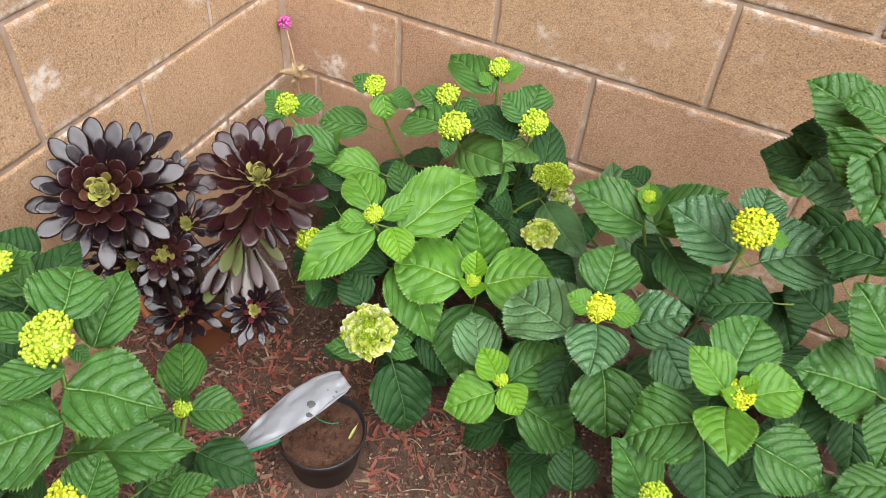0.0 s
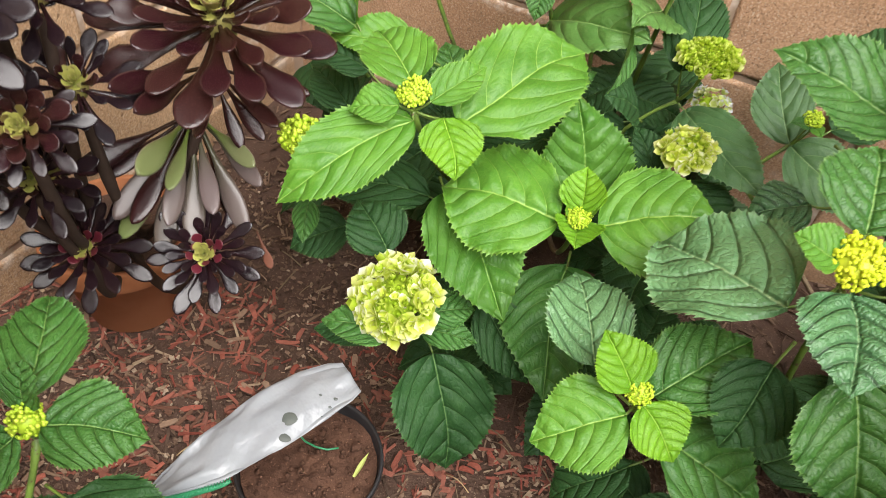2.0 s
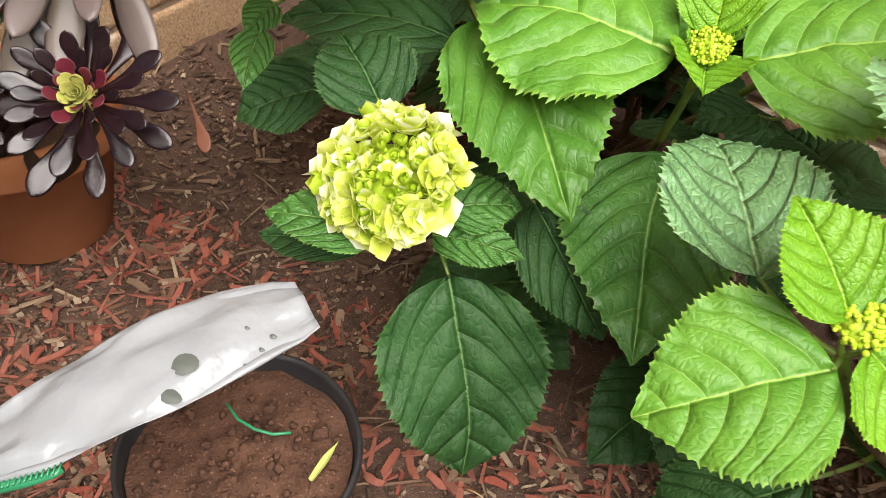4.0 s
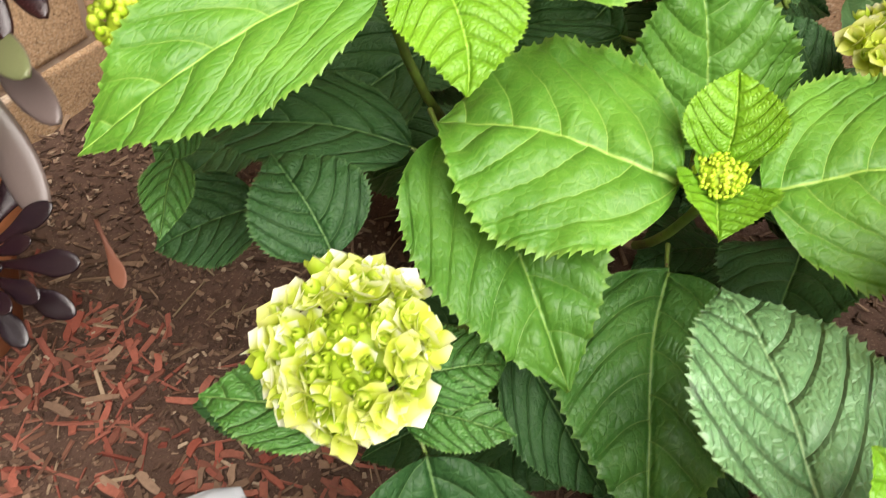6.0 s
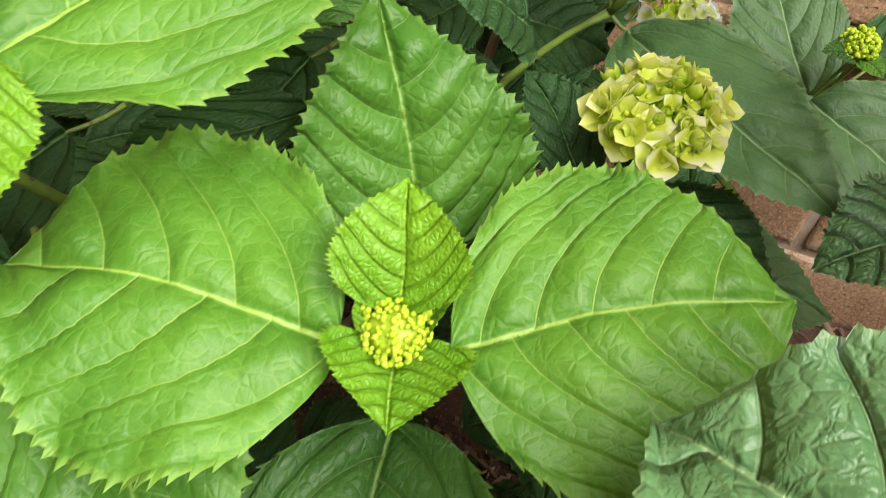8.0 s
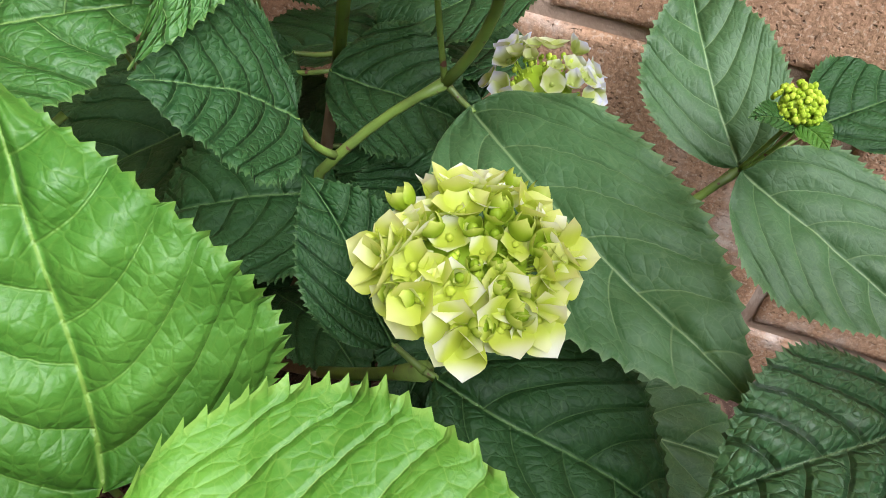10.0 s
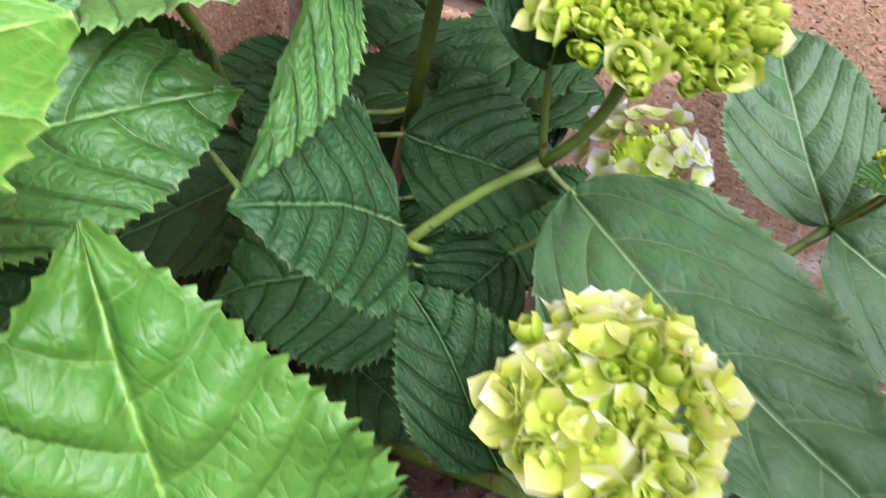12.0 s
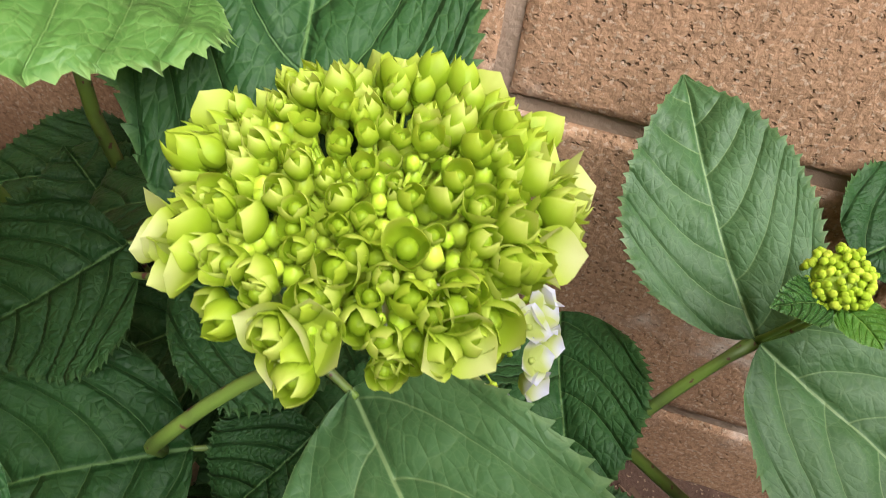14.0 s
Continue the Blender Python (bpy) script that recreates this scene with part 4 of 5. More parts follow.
leaf(front, node, (0.536, 0.800, 0.294), (0.467, 0.824, 0.356), (0.492, -0.484, 0.723), 0.073, 'm', 0.06, 0.12)
leaf(front, node, (0.579, 0.890, 0.452), (0.595, 0.903, 0.464), (-0.260, -0.481, 0.837), 0.022, 'l', 0.06, 0.40)
leaf(front, node, (0.580, 0.881, 0.442), (0.558, 0.876, 0.454), (0.492, -0.260, 0.831), 0.025, 'l', 0.06, 0.40)
leaf(front, node, (0.443, 0.787, 0.261), (0.420, 0.836, 0.287), (0.098, -0.429, 0.898), 0.063, 'd', 0.06, 0.12)
leaf(front, node, (0.676, 0.949, 0.319), (0.680, 1.022, 0.356), (-0.098, -0.445, 0.890), 0.059, 'd', 0.06, 0.12)
leaf(front, node, (0.745, 0.921, 0.294), (0.712, 0.921, 0.308), (0.352, -0.318, 0.880), 0.037, 'm', 0.06, 0.12)
# far hydrangea

node = stem(far, (0.688, 1.162, 0.510), 0.0028)
leaf(far, node, (0.624, 1.204, 0.630), (0.526, 1.229, 0.664), (0.156, -0.513, 0.844), 0.088, 'm', 0.06, 0.12)
leaf(far, node, (0.639, 1.197, 0.661), (0.570, 1.182, 0.674), (0.252, -0.399, 0.881), 0.064, 'm', 0.06, 0.12)
leaf(far, node, (0.628, 1.234, 0.585), (0.534, 1.228, 0.589), (0.059, -0.428, 0.902), 0.077, 'd', 0.06, 0.12)
leaf(far, node, (0.593, 1.269, 0.475), (0.513, 1.277, 0.514), (0.339, -0.487, 0.805), 0.067, 'm', 0.06, 0.12)
leaf(far, node, (0.620, 1.192, 0.564), (0.563, 1.161, 0.557), (0.083, -0.343, 0.936), 0.069, 'm', 0.06, 0.12)
leaf(far, node, (0.651, 1.162, 0.652), (0.639, 1.066, 0.597), (-0.096, -0.485, 0.869), 0.089, 'm', 0.06, 0.12)
leaf(far, node, (0.733, 1.022, 0.473), (0.661, 1.050, 0.527), (0.324, -0.590, 0.740), 0.091, 'm', 0.06, 0.12)
leaf(far, node, (0.743, 1.021, 0.393), (0.639, 0.995, 0.410), (0.220, -0.265, 0.939), 0.110, 'm', 0.06, 0.12)
leaf(far, node, (0.764, 0.987, 0.424), (0.757, 0.919, 0.378), (-0.157, -0.538, 0.828), 0.063, 'm', 0.06, 0.12)
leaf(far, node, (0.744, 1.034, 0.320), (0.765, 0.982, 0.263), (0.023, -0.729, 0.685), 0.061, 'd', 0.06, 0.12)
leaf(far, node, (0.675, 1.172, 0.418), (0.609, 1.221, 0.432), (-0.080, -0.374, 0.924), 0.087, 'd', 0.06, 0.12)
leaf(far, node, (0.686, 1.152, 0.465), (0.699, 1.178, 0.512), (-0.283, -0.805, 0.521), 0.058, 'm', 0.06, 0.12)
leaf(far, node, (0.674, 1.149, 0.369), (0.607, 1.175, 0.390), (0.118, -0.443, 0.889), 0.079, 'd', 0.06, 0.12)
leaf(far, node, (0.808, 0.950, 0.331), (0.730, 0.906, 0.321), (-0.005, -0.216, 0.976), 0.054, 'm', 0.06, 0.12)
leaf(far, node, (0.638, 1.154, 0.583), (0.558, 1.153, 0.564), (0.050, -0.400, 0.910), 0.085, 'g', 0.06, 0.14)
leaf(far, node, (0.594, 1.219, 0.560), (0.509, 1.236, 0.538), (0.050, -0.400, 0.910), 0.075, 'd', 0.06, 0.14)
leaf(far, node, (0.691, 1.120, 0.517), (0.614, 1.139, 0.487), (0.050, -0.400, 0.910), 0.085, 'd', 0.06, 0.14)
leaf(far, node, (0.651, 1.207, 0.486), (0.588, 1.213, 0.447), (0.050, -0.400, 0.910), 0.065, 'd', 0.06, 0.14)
leaf(far, node, (0.628, 1.135, 0.664), (0.605, 1.114, 0.605), (-0.2, -0.5, 0.84), 0.100, 'm', 0.06, 0.14)
# near hydrangea

node = stem(near, (-0.079, 0.531, 0.507), 0.0028)
leaf(near, node, (-0.082, 0.550, 0.542), (-0.118, 0.616, 0.550), (0.209, -0.007, 0.978), 0.079, 'm', 0.06, 0.20)
leaf(near, node, (-0.073, 0.569, 0.484), (-0.089, 0.651, 0.524), (0.317, -0.361, 0.877), 0.068, 'm', 0.06, 0.12)
leaf(near, node, (-0.036, 0.503, 0.516), (0.060, 0.535, 0.508), (0.141, -0.186, 0.972), 0.088, 'm', 0.06, 0.12)
leaf(near, node, (-0.059, 0.523, 0.508), (-0.125, 0.468, 0.497), (0.097, -0.302, 0.948), 0.044, 'm', 0.06, 0.12)
leaf(near, node, (-0.042, 0.492, 0.469), (-0.118, 0.419, 0.432), (-0.027, -0.432, 0.901), 0.108, 'm', 0.06, 0.12)
leaf(near, node, (-0.090, 0.499, 0.353), (0.043, 0.572, 0.368), (0.028, -0.249, 0.968), 0.077, 'm', 0.06, 0.12)
leaf(near, node, (-0.021, 0.460, 0.366), (-0.024, 0.503, 0.406), (0.318, -0.640, 0.700), 0.062, 'm', 0.06, 0.12)
leaf(near, node, (-0.053, 0.537, 0.533), (-0.034, 0.535, 0.523), (0.416, -0.171, 0.893), 0.019, 'm', 0.06, 0.12)
leaf(near, node, (-0.106, 0.532, 0.520), (-0.164, 0.529, 0.526), (0.105, -0.158, 0.982), 0.035, 'm', 0.06, 0.12)
leaf(near, node, (-0.172, 0.581, 0.506), (-0.253, 0.601, 0.528), (0.228, -0.140, 0.963), 0.053, 'm', 0.06, 0.12)
leaf(near, node, (-0.182, 0.580, 0.481), (-0.198, 0.679, 0.493), (0.292, -0.068, 0.954), 0.054, 'd', 0.06, 0.12)
leaf(near, node, (-0.176, 0.550, 0.551), (-0.144, 0.592, 0.576), (0.078, -0.567, 0.820), 0.030, 'm', 0.06, 0.12)
leaf(near, node, (-0.117, 0.515, 0.409), (-0.208, 0.520, 0.450), (0.396, -0.132, 0.909), 0.052, 'd', 0.06, 0.12)
node = stem(near, (-0.059, 0.644, 0.255), 0.0028)
leaf(near, node, (-0.066, 0.652, 0.285), (-0.136, 0.730, 0.275), (-0.020, 0.105, 0.994), 0.063, 'm', 0.06, 0.12)
leaf(near, node, (-0.051, 0.646, 0.274), (0.010, 0.681, 0.261), (0.282, -0.129, 0.951), 0.061, 'm', 0.06, 0.12)
leaf(near, node, (-0.060, 0.645, 0.284), (-0.073, 0.664, 0.313), (0.046, -0.833, 0.551), 0.038, 'm', 0.06, 0.12)
leaf(near, node, (-0.062, 0.635, 0.268), (-0.081, 0.593, 0.237), (0.057, -0.612, 0.789), 0.048, 'm', 0.06, 0.12)
leaf(near, node, (-0.049, 0.638, 0.181), (0.040, 0.651, 0.158), (0.266, -0.142, 0.953), 0.073, 'd', 0.06, 0.12)
leaf(near, node, (-0.022, 0.552, 0.205), (0.024, 0.599, 0.229), (-0.065, -0.418, 0.906), 0.046, 'm', 0.06, 0.12)
leaf(near, node, (-0.076, 0.565, 0.181), (-0.046, 0.610, 0.182), (0.192, -0.151, 0.970), 0.057, 'm', 0.06, 0.12)
leaf(near, node, (-0.094, 0.547, 0.129), (-0.038, 0.667, 0.147), (0.163, -0.216, 0.963), 0.067, 'd', 0.06, 0.12)
leaf(near, node, (-0.174, 0.583, 0.463), (-0.235, 0.567, 0.484), (0.050, -0.400, 0.910), 0.075, 'd', 0.06, 0.14)
leaf(near, node, (-0.214, 0.623, 0.491), (-0.269, 0.618, 0.515), (0.050, -0.400, 0.910), 0.070, 'd', 0.06, 0.14)
leaf(near, node, (-0.140, 0.526, 0.465), (-0.192, 0.519, 0.481), (0.050, -0.400, 0.910), 0.070, 'd', 0.06, 0.14)
# -- end of foliage --


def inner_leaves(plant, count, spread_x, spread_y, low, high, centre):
    """Lower foliage filling gaps under a bush's outer leaves, shade put into its dark tone."""
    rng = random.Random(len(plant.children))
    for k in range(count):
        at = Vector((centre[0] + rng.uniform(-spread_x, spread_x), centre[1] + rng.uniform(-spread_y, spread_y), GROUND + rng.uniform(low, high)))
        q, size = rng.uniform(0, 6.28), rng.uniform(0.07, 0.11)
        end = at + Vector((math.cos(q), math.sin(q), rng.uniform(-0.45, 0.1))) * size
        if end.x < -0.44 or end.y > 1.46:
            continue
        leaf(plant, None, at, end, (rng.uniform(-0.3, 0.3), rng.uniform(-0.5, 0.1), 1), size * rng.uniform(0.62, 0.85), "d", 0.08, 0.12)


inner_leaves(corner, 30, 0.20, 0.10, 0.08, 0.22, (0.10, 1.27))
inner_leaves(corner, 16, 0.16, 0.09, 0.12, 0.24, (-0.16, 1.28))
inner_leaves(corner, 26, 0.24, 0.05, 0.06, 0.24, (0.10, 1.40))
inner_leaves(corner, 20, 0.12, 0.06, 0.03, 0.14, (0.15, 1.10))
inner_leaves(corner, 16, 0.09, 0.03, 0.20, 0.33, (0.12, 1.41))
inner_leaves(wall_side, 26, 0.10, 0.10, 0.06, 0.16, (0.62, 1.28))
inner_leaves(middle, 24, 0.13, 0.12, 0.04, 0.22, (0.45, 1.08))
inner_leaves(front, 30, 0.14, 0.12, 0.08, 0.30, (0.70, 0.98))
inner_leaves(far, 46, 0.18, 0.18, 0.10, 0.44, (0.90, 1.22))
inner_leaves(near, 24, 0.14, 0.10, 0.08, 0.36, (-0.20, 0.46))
UP = (-0.05, -0.45, 0.9)
bud_head(corner, (0.009, 1.033, 0.350), UP, 0.0145, 90, False, 0.60)
bud_head(corner, (0.178, 1.058, 0.265), UP, 0.0112, 130, False, 0.60)
bud_head(corner, (-0.316, 1.263, 0.300), UP, 0.0210, 80, False, 0.90)
bud_head(corner, (-0.138, 1.288, 0.391), UP, 0.0190, 80, False, 0.60)
bud_head(corner, (0.005, 1.293, 0.419), UP, 0.0190, 80, False, 0.60)
bud_head(corner, (0.043, 1.243, 0.400), UP, 0.0250, 120, False, 0.60)
bud_head(corner, (0.058, 1.389, 0.440), UP, 0.0170, 80, False, 0.50)
bud_head(corner, (0.166, 1.287, 0.425), UP, 0.0230, 110, False, 0.60)
bud_head(corner, (-0.081, 0.981, 0.293), UP, 0.0190, 70, False, 0.90)
bud_head(middle, (0.388, 0.990, 0.386), UP, 0.0195, 140, True, 0.60)
bud_head(middle, (0.292, 0.910, 0.252), UP, 0.0100, 70, False, 0.60)
bud_head(wall_side, (0.532, 1.074, 0.534), UP, 0.0250, 150, True, 0.60)
bud_head(wall_side, (0.389, 1.188, 0.437), UP, 0.0090, 60, False, 0.60)
bud_head(wall_side, (0.343, 1.394, 0.245), UP, 0.0110, 70, False, 0.60)
bud_head(front, (0.580, 0.889, 0.443), UP, 0.0160, 100, True, 0.60)
bud_head(front, (0.535, 0.773, 0.354), UP, 0.0160, 80, False, 0.60)
bud_head(near, (-0.079, 0.531, 0.537), UP, 0.0270, 170, False, 0.60)
bud_head(near, (-0.059, 0.644, 0.275), UP, 0.0115, 60, False, 1.30)
bud_head(near, (-0.149, 0.557, 0.588), UP, 0.0120, 50, False, 0.60)
bud_head(near, (-0.042, 0.454, 0.368), UP, 0.0200, 60, True, 0.60)
flower_head(corner, (0.057, 0.935, 0.192), (-0.05, -0.50, 0.88), 0.0370, "cream", 118, (0.0084, 0.0124), 0.38, "round flower head of cream and lime florets", 1.5, 110, 0.62)
flower_head(corner, (0.238, 1.192, 0.283), (0.0, -0.28, 0.96), 0.0240, "cream", 70, (0.0066, 0.0098), 0.38, "half-open cream and lime flower head", 1.45, 130, 0.66)
flower_head(corner, (0.233, 1.312, 0.266), (0.0, -0.3, 0.95), 0.021, "pale", 30, (0.005, 0.0075), 0.7, "pale bluish-white flower head")
flower_head(corner, (0.220, 1.273, 0.339), (0.0, -0.06, 1.0), 0.0298, "lime", 225, (0.0022, 0.0040), 0.44, "large lime flower head of half-open florets", 1.5, 340, 0.50)

v, f = tube(bend((0.201, 1.285, 0.275), (0.219, 1.272, 0.330), (0.004, -0.002, 0)), [0.0024, 0.0021, 0.0020, 0.0020, 0.0020, 0.0021, 0.0027], 8)
part("stem", mesh_of("stem", [Vector(q) - corner.location for q in v], f, STEM), corner, label="green flower stalk with reddish flecks")

# ---- aeoniums in a clay pot ----
def flesh_mesh(name, material, slim=1.0):
    """A spoon-shaped fleshy leaf of unit length along +y, its face to +z."""
    verts, uvs, rows, cols = [], [], 14, 10
    for r in range(rows):
        u = 1 - (1 - r / (rows - 1)) ** 1.5
        s = min(1.0, max(0.0, (u - 0.08) / 0.66))
        w = slim * (0.050 + 0.160 * s ** (2.6 if slim > 0.5 else 4.0))
        if slim < 0.5:
            q = min(1.0, max(0.0, (u - 0.30) / 0.46))
            w = 0.018 + 0.070 * q * q * (3 - 2 * q)
        if u > 0.74:
            w *= math.sqrt(max(0.004, 1 - ((u - 0.74) / 0.26) ** 2.2))
        thick = 0.030 * (1 - 0.55 * u) + 0.004
        for c in range(cols):
            q = 2 * math.pi * c / cols
            x = w * math.cos(q)
            verts.append((x, u, thick * math.sin(q) + 0.9 * x * x / 0.22 * 0.35 + 0.10 * u * u))
            uvs.append((u, 0.5 + 0.5 * math.cos(q)))
    faces = grid_faces(rows, cols, True) + [tuple(range(cols))[::-1], tuple((rows - 1) * cols + i for i in range(cols))]
    return mesh_of(name, verts, faces, material, uvs)


FLESH = {k: flesh_mesh("rosette_leaf", m, s) for k, m, s in (("dark", FLESH_DARK, 0.62), ("rose", FLESH_ROSE, 1.05), ("red", FLESH_RED, 1.05), ("green", FLESH_GREEN, 1.5), ("olive", FLESH_OLIVE, 1.15), ("wine", FLESH_RED, 0.70), ("drooping", FLESH_RED, 0.46), ("old", FLESH_OLD, 0.37), ("shaded", FLESH_RED, 0.37), ("hanging", FLESH_HANG, 0.40), ("rust", FLESH_RUST, 0.6))}


def rosette(plant, place, axis, radius, count, red_from, red_to, flare=98, tight=30, label="dark purple rosette", mid="red"):
    """Spiralled leaves from an upright heart to a spreading rim; shares of the count are green, then wine, then black."""
    rng = random.Random(int(radius * 1e5) + count)
    v, f = ball(radius * 0.16, (0, 0, -radius * 0.1), 10, 7, 1.4)
    hub = part("rosette", mesh_of("rosette", v, f, FLESH_GREEN), plant, Matrix.Translation(Vector(place) - plant.location) @ facing(axis), label)
    for k in range(18):
        t = (k + 0.5) / 18
        s = radius * (0.10 + 0.17 * t)
        m = pose(0, 0, radius * (0.16 - 0.06 * t), 0, 0, k * 137.508) @ pose(0, radius * 0.015, 0, 82 - 48 * t)
        part("heart_leaf", FLESH["green"], hub, m @ Matrix.Diagonal((s, s, s, 1)))
    for k in range(count):
        t = (k + 0.5) / count
        s = radius * (0.19 + 0.83 * t ** 0.85) * rng.uniform(0.92, 1.06)
        lift = 90 - (tight + (flare - tight) * t ** 0.85) + rng.uniform(-6, 6)
        kind = "olive" if t < red_from else ("wine" if red_to >= 1 else mid) if t < red_to else "dark"
        m = pose(0, 0, radius * (0.10 - 0.22 * t), 0, 0, k * 137.508 + rng.uniform(-5, 5)) @ pose(0, radius * 0.05, 0, lift) @ pose(0, 0, 0, 0, rng.uniform(-9, 9), 0)
        part("rosette_leaf", FLESH[kind], hub, m @ Matrix.Diagonal((s * rng.uniform(0.9, 1.1), s, s, 1)))
    return hub


POT_AT = (-0.335, 0.94, GROUND)
clay_pot = thing("flower_pot", POT_AT, "round terracotta flower pot standing in the mulch", "flower pot")
v, f = turned([(0.0, 0.002), (0.056, 0.002), (0.060, 0.006), (0.080, 0.105), (0.087, 0.107), (0.090, 0.112), (0.091, 0.138), (0.088, 0.142), (0.082, 0.140), (0.079, 0.11), (0.070, 0.10), (0.0, 0.10)])
part("pot_body", mesh_of("pot_body", v, f, TERRACOTTA), clay_pot)
v, f = turned([(0.0, 0.128), (0.03, 0.126), (0.078, 0.122)])
part("soil", mesh_of("soil", v, f, EARTH), clay_pot, label="dark soil in the pot")

aeonium = thing("aeonium", (POT_AT[0], POT_AT[1], GROUND + 0.126), "dark purple aeonium with many rosettes in a clay pot", "aeonium")


def aeonium_stem(top, radius=0.0055):
    root, tip = Vector((random.uniform(-0.03, 0.03), random.uniform(-0.03, 0.03), -0.004)), Vector(top) - aeonium.location
    pts = bend(root, tip, Vector((0.03, -0.03, -0.02)), 9)
    v, f = tube(pts, [radius * (1 + 0.12 * math.sin(k * 2.3)) for k in range(9)], 8)
    part("stem", mesh_of("stem", v, f, BARK), aeonium, label="brown scarred stem")


def hang(base, tip, kind):
    """An old leaf that hangs from the stem under a rosette."""
    base, tip = Vector(base), Vector(tip)
    y = (tip - base).normalized()
    x = y.cross(Vector((0.45 + random.uniform(-0.3, 0.3), -0.6 + random.uniform(-0.3, 0.3), 0.6))).normalized()
    m = Matrix.Translation(base - aeonium.location) @ Matrix((x, y, x.cross(y))).transposed().to_4x4()
    s = (tip - base).length
    part("old_leaf", FLESH[kind], aeonium, m @ Matrix.Diagonal((s, s, s, 1)), "limp grey-green old leaf")


rosette(aeonium, (-0.247, 0.768, 0.479), (0.45, -0.45, 0.75), 0.104, 58, 0.13, 0.45)
aeonium_stem((-0.247, 0.768, 0.459))
rosette(aeonium, (-0.212, 0.847, 0.453), (0.35, -0.3, 0.9), 0.055, 32, 0.15, 0.50)
aeonium_stem((-0.212, 0.847, 0.433))
rosette(aeonium, (-0.187, 0.785, 0.379), (0.5, -0.5, 0.7), 0.052, 38, 0.22, 0.66)
aeonium_stem((-0.187, 0.785, 0.359))
rosette(aeonium, (-0.233, 0.831, 0.187), (0.35, -0.5, 0.75), 0.064, 44, 0.05, 0.24, label="near-black rosette with a crimson heart", mid="rose")
aeonium_stem((-0.233, 0.831, 0.167))
rosette(aeonium, (-0.127, 0.882, 0.195), (0.4, -0.55, 0.72), 0.060, 44, 0.05, 0.26, label="near-black rosette with a crimson heart", mid="rose")
aeonium_stem((-0.127, 0.882, 0.175))
rosette(aeonium, (-0.149, 0.963, 0.402), (0.25, -0.38, 0.9), 0.106, 56, 0.10, 1.10, 98, 14, "wine-red rosette opening upwards")
aeonium_stem((-0.149, 0.963, 0.382))
rosette(aeonium, (-0.192, 1.034, 0.399), (0.1, -0.2, 1.0), 0.060, 26, 0.05, 1.00, 80, 10, "small wine-red rosette")
aeonium_stem((-0.192, 1.034, 0.379))
rosette(aeonium, (-0.267, 0.841, 0.470), (0.3, -0.2, 0.9), 0.070, 34, 0.08, 0.30)
aeonium_stem((-0.267, 0.841, 0.450))
rosette(aeonium, (-0.202, 0.850, 0.374), (0.4, -0.3, 0.8), 0.060, 30, 0.08, 0.30)
aeonium_stem((-0.202, 0.850, 0.354))
rosette(aeonium, (-0.239, 0.770, 0.343), (0.45, -0.4, 0.7), 0.055, 28, 0.05, 0.20)
aeonium_stem((-0.239, 0.770, 0.323))
rosette(aeonium, (-0.286, 0.782, 0.344), (0.3, -0.4, 0.8), 0.060, 28, 0.05, 0.20)
aeonium_stem((-0.286, 0.782, 0.324))
hang((-0.188, 0.955, 0.292), (-0.148, 0.835, 0.309), "hanging")
hang((-0.188, 0.955, 0.292), (-0.150, 0.876, 0.262), "hanging")
hang((-0.188, 0.955, 0.292), (-0.121, 0.897, 0.234), "old")
hang((-0.188, 0.955, 0.292), (-0.157, 0.867, 0.226), "old")
hang((-0.188, 0.955, 0.292), (-0.141, 0.882, 0.199), "old")
hang((-0.188, 0.955, 0.292), (-0.168, 0.868, 0.190), "old")
hang((-0.188, 0.955, 0.292), (-0.111, 0.928, 0.198), "old")
hang((-0.188, 0.955, 0.292), (-0.093, 0.933, 0.280), "hanging")
hang((-0.188, 0.955, 0.292), (-0.213, 0.858, 0.216), "old")
hang((-0.188, 0.955, 0.292), (-0.205, 0.860, 0.190), "hanging")
hang((-0.188, 0.955, 0.292), (-0.098, 0.942, 0.250), "old")
# Back leaves in dark wine: shade behind the front ones put into their colour.
hang((-0.188, 0.955, 0.292), (-0.225, 0.870, 0.250), "shaded")
hang((-0.188, 0.955, 0.292), (-0.190, 0.862, 0.215), "shaded")
hang((-0.188, 0.955, 0.292), (-0.130, 0.935, 0.190), "shaded")
hang((-0.188, 0.955, 0.292), (-0.235, 0.845, 0.270), "shaded")
hang((-0.160, 0.958, 0.352), (-0.114, 0.889, 0.328), "drooping")
hang((-0.160, 0.958, 0.352), (-0.080, 0.949, 0.320), "drooping")
hang((-0.160, 0.958, 0.352), (-0.096, 0.949, 0.302), "drooping")
hang((-0.160, 0.958, 0.352), (-0.149, 0.850, 0.364), "drooping")
hang((-0.160, 0.958, 0.352), (-0.175, 0.852, 0.379), "drooping")
hang((-0.160, 0.958, 0.352), (-0.083, 1.000, 0.328), "drooping")
hang((-0.160, 0.958, 0.352), (-0.121, 0.944, 0.286), "drooping")
rosette(aeonium, (-0.222, 0.800, 0.300), (0.45, -0.5, 0.7), 0.058, 28, 0.05, 0.20)
aeonium_stem((-0.222, 0.800, 0.280))
rosette(aeonium, (-0.262, 0.842, 0.262), (0.45, -0.4, 0.7), 0.058, 28, 0.05, 0.20)
aeonium_stem((-0.262, 0.842, 0.242))
hang((-0.140, 0.969, 0.147), (-0.108, 0.953, 0.121), "rust")

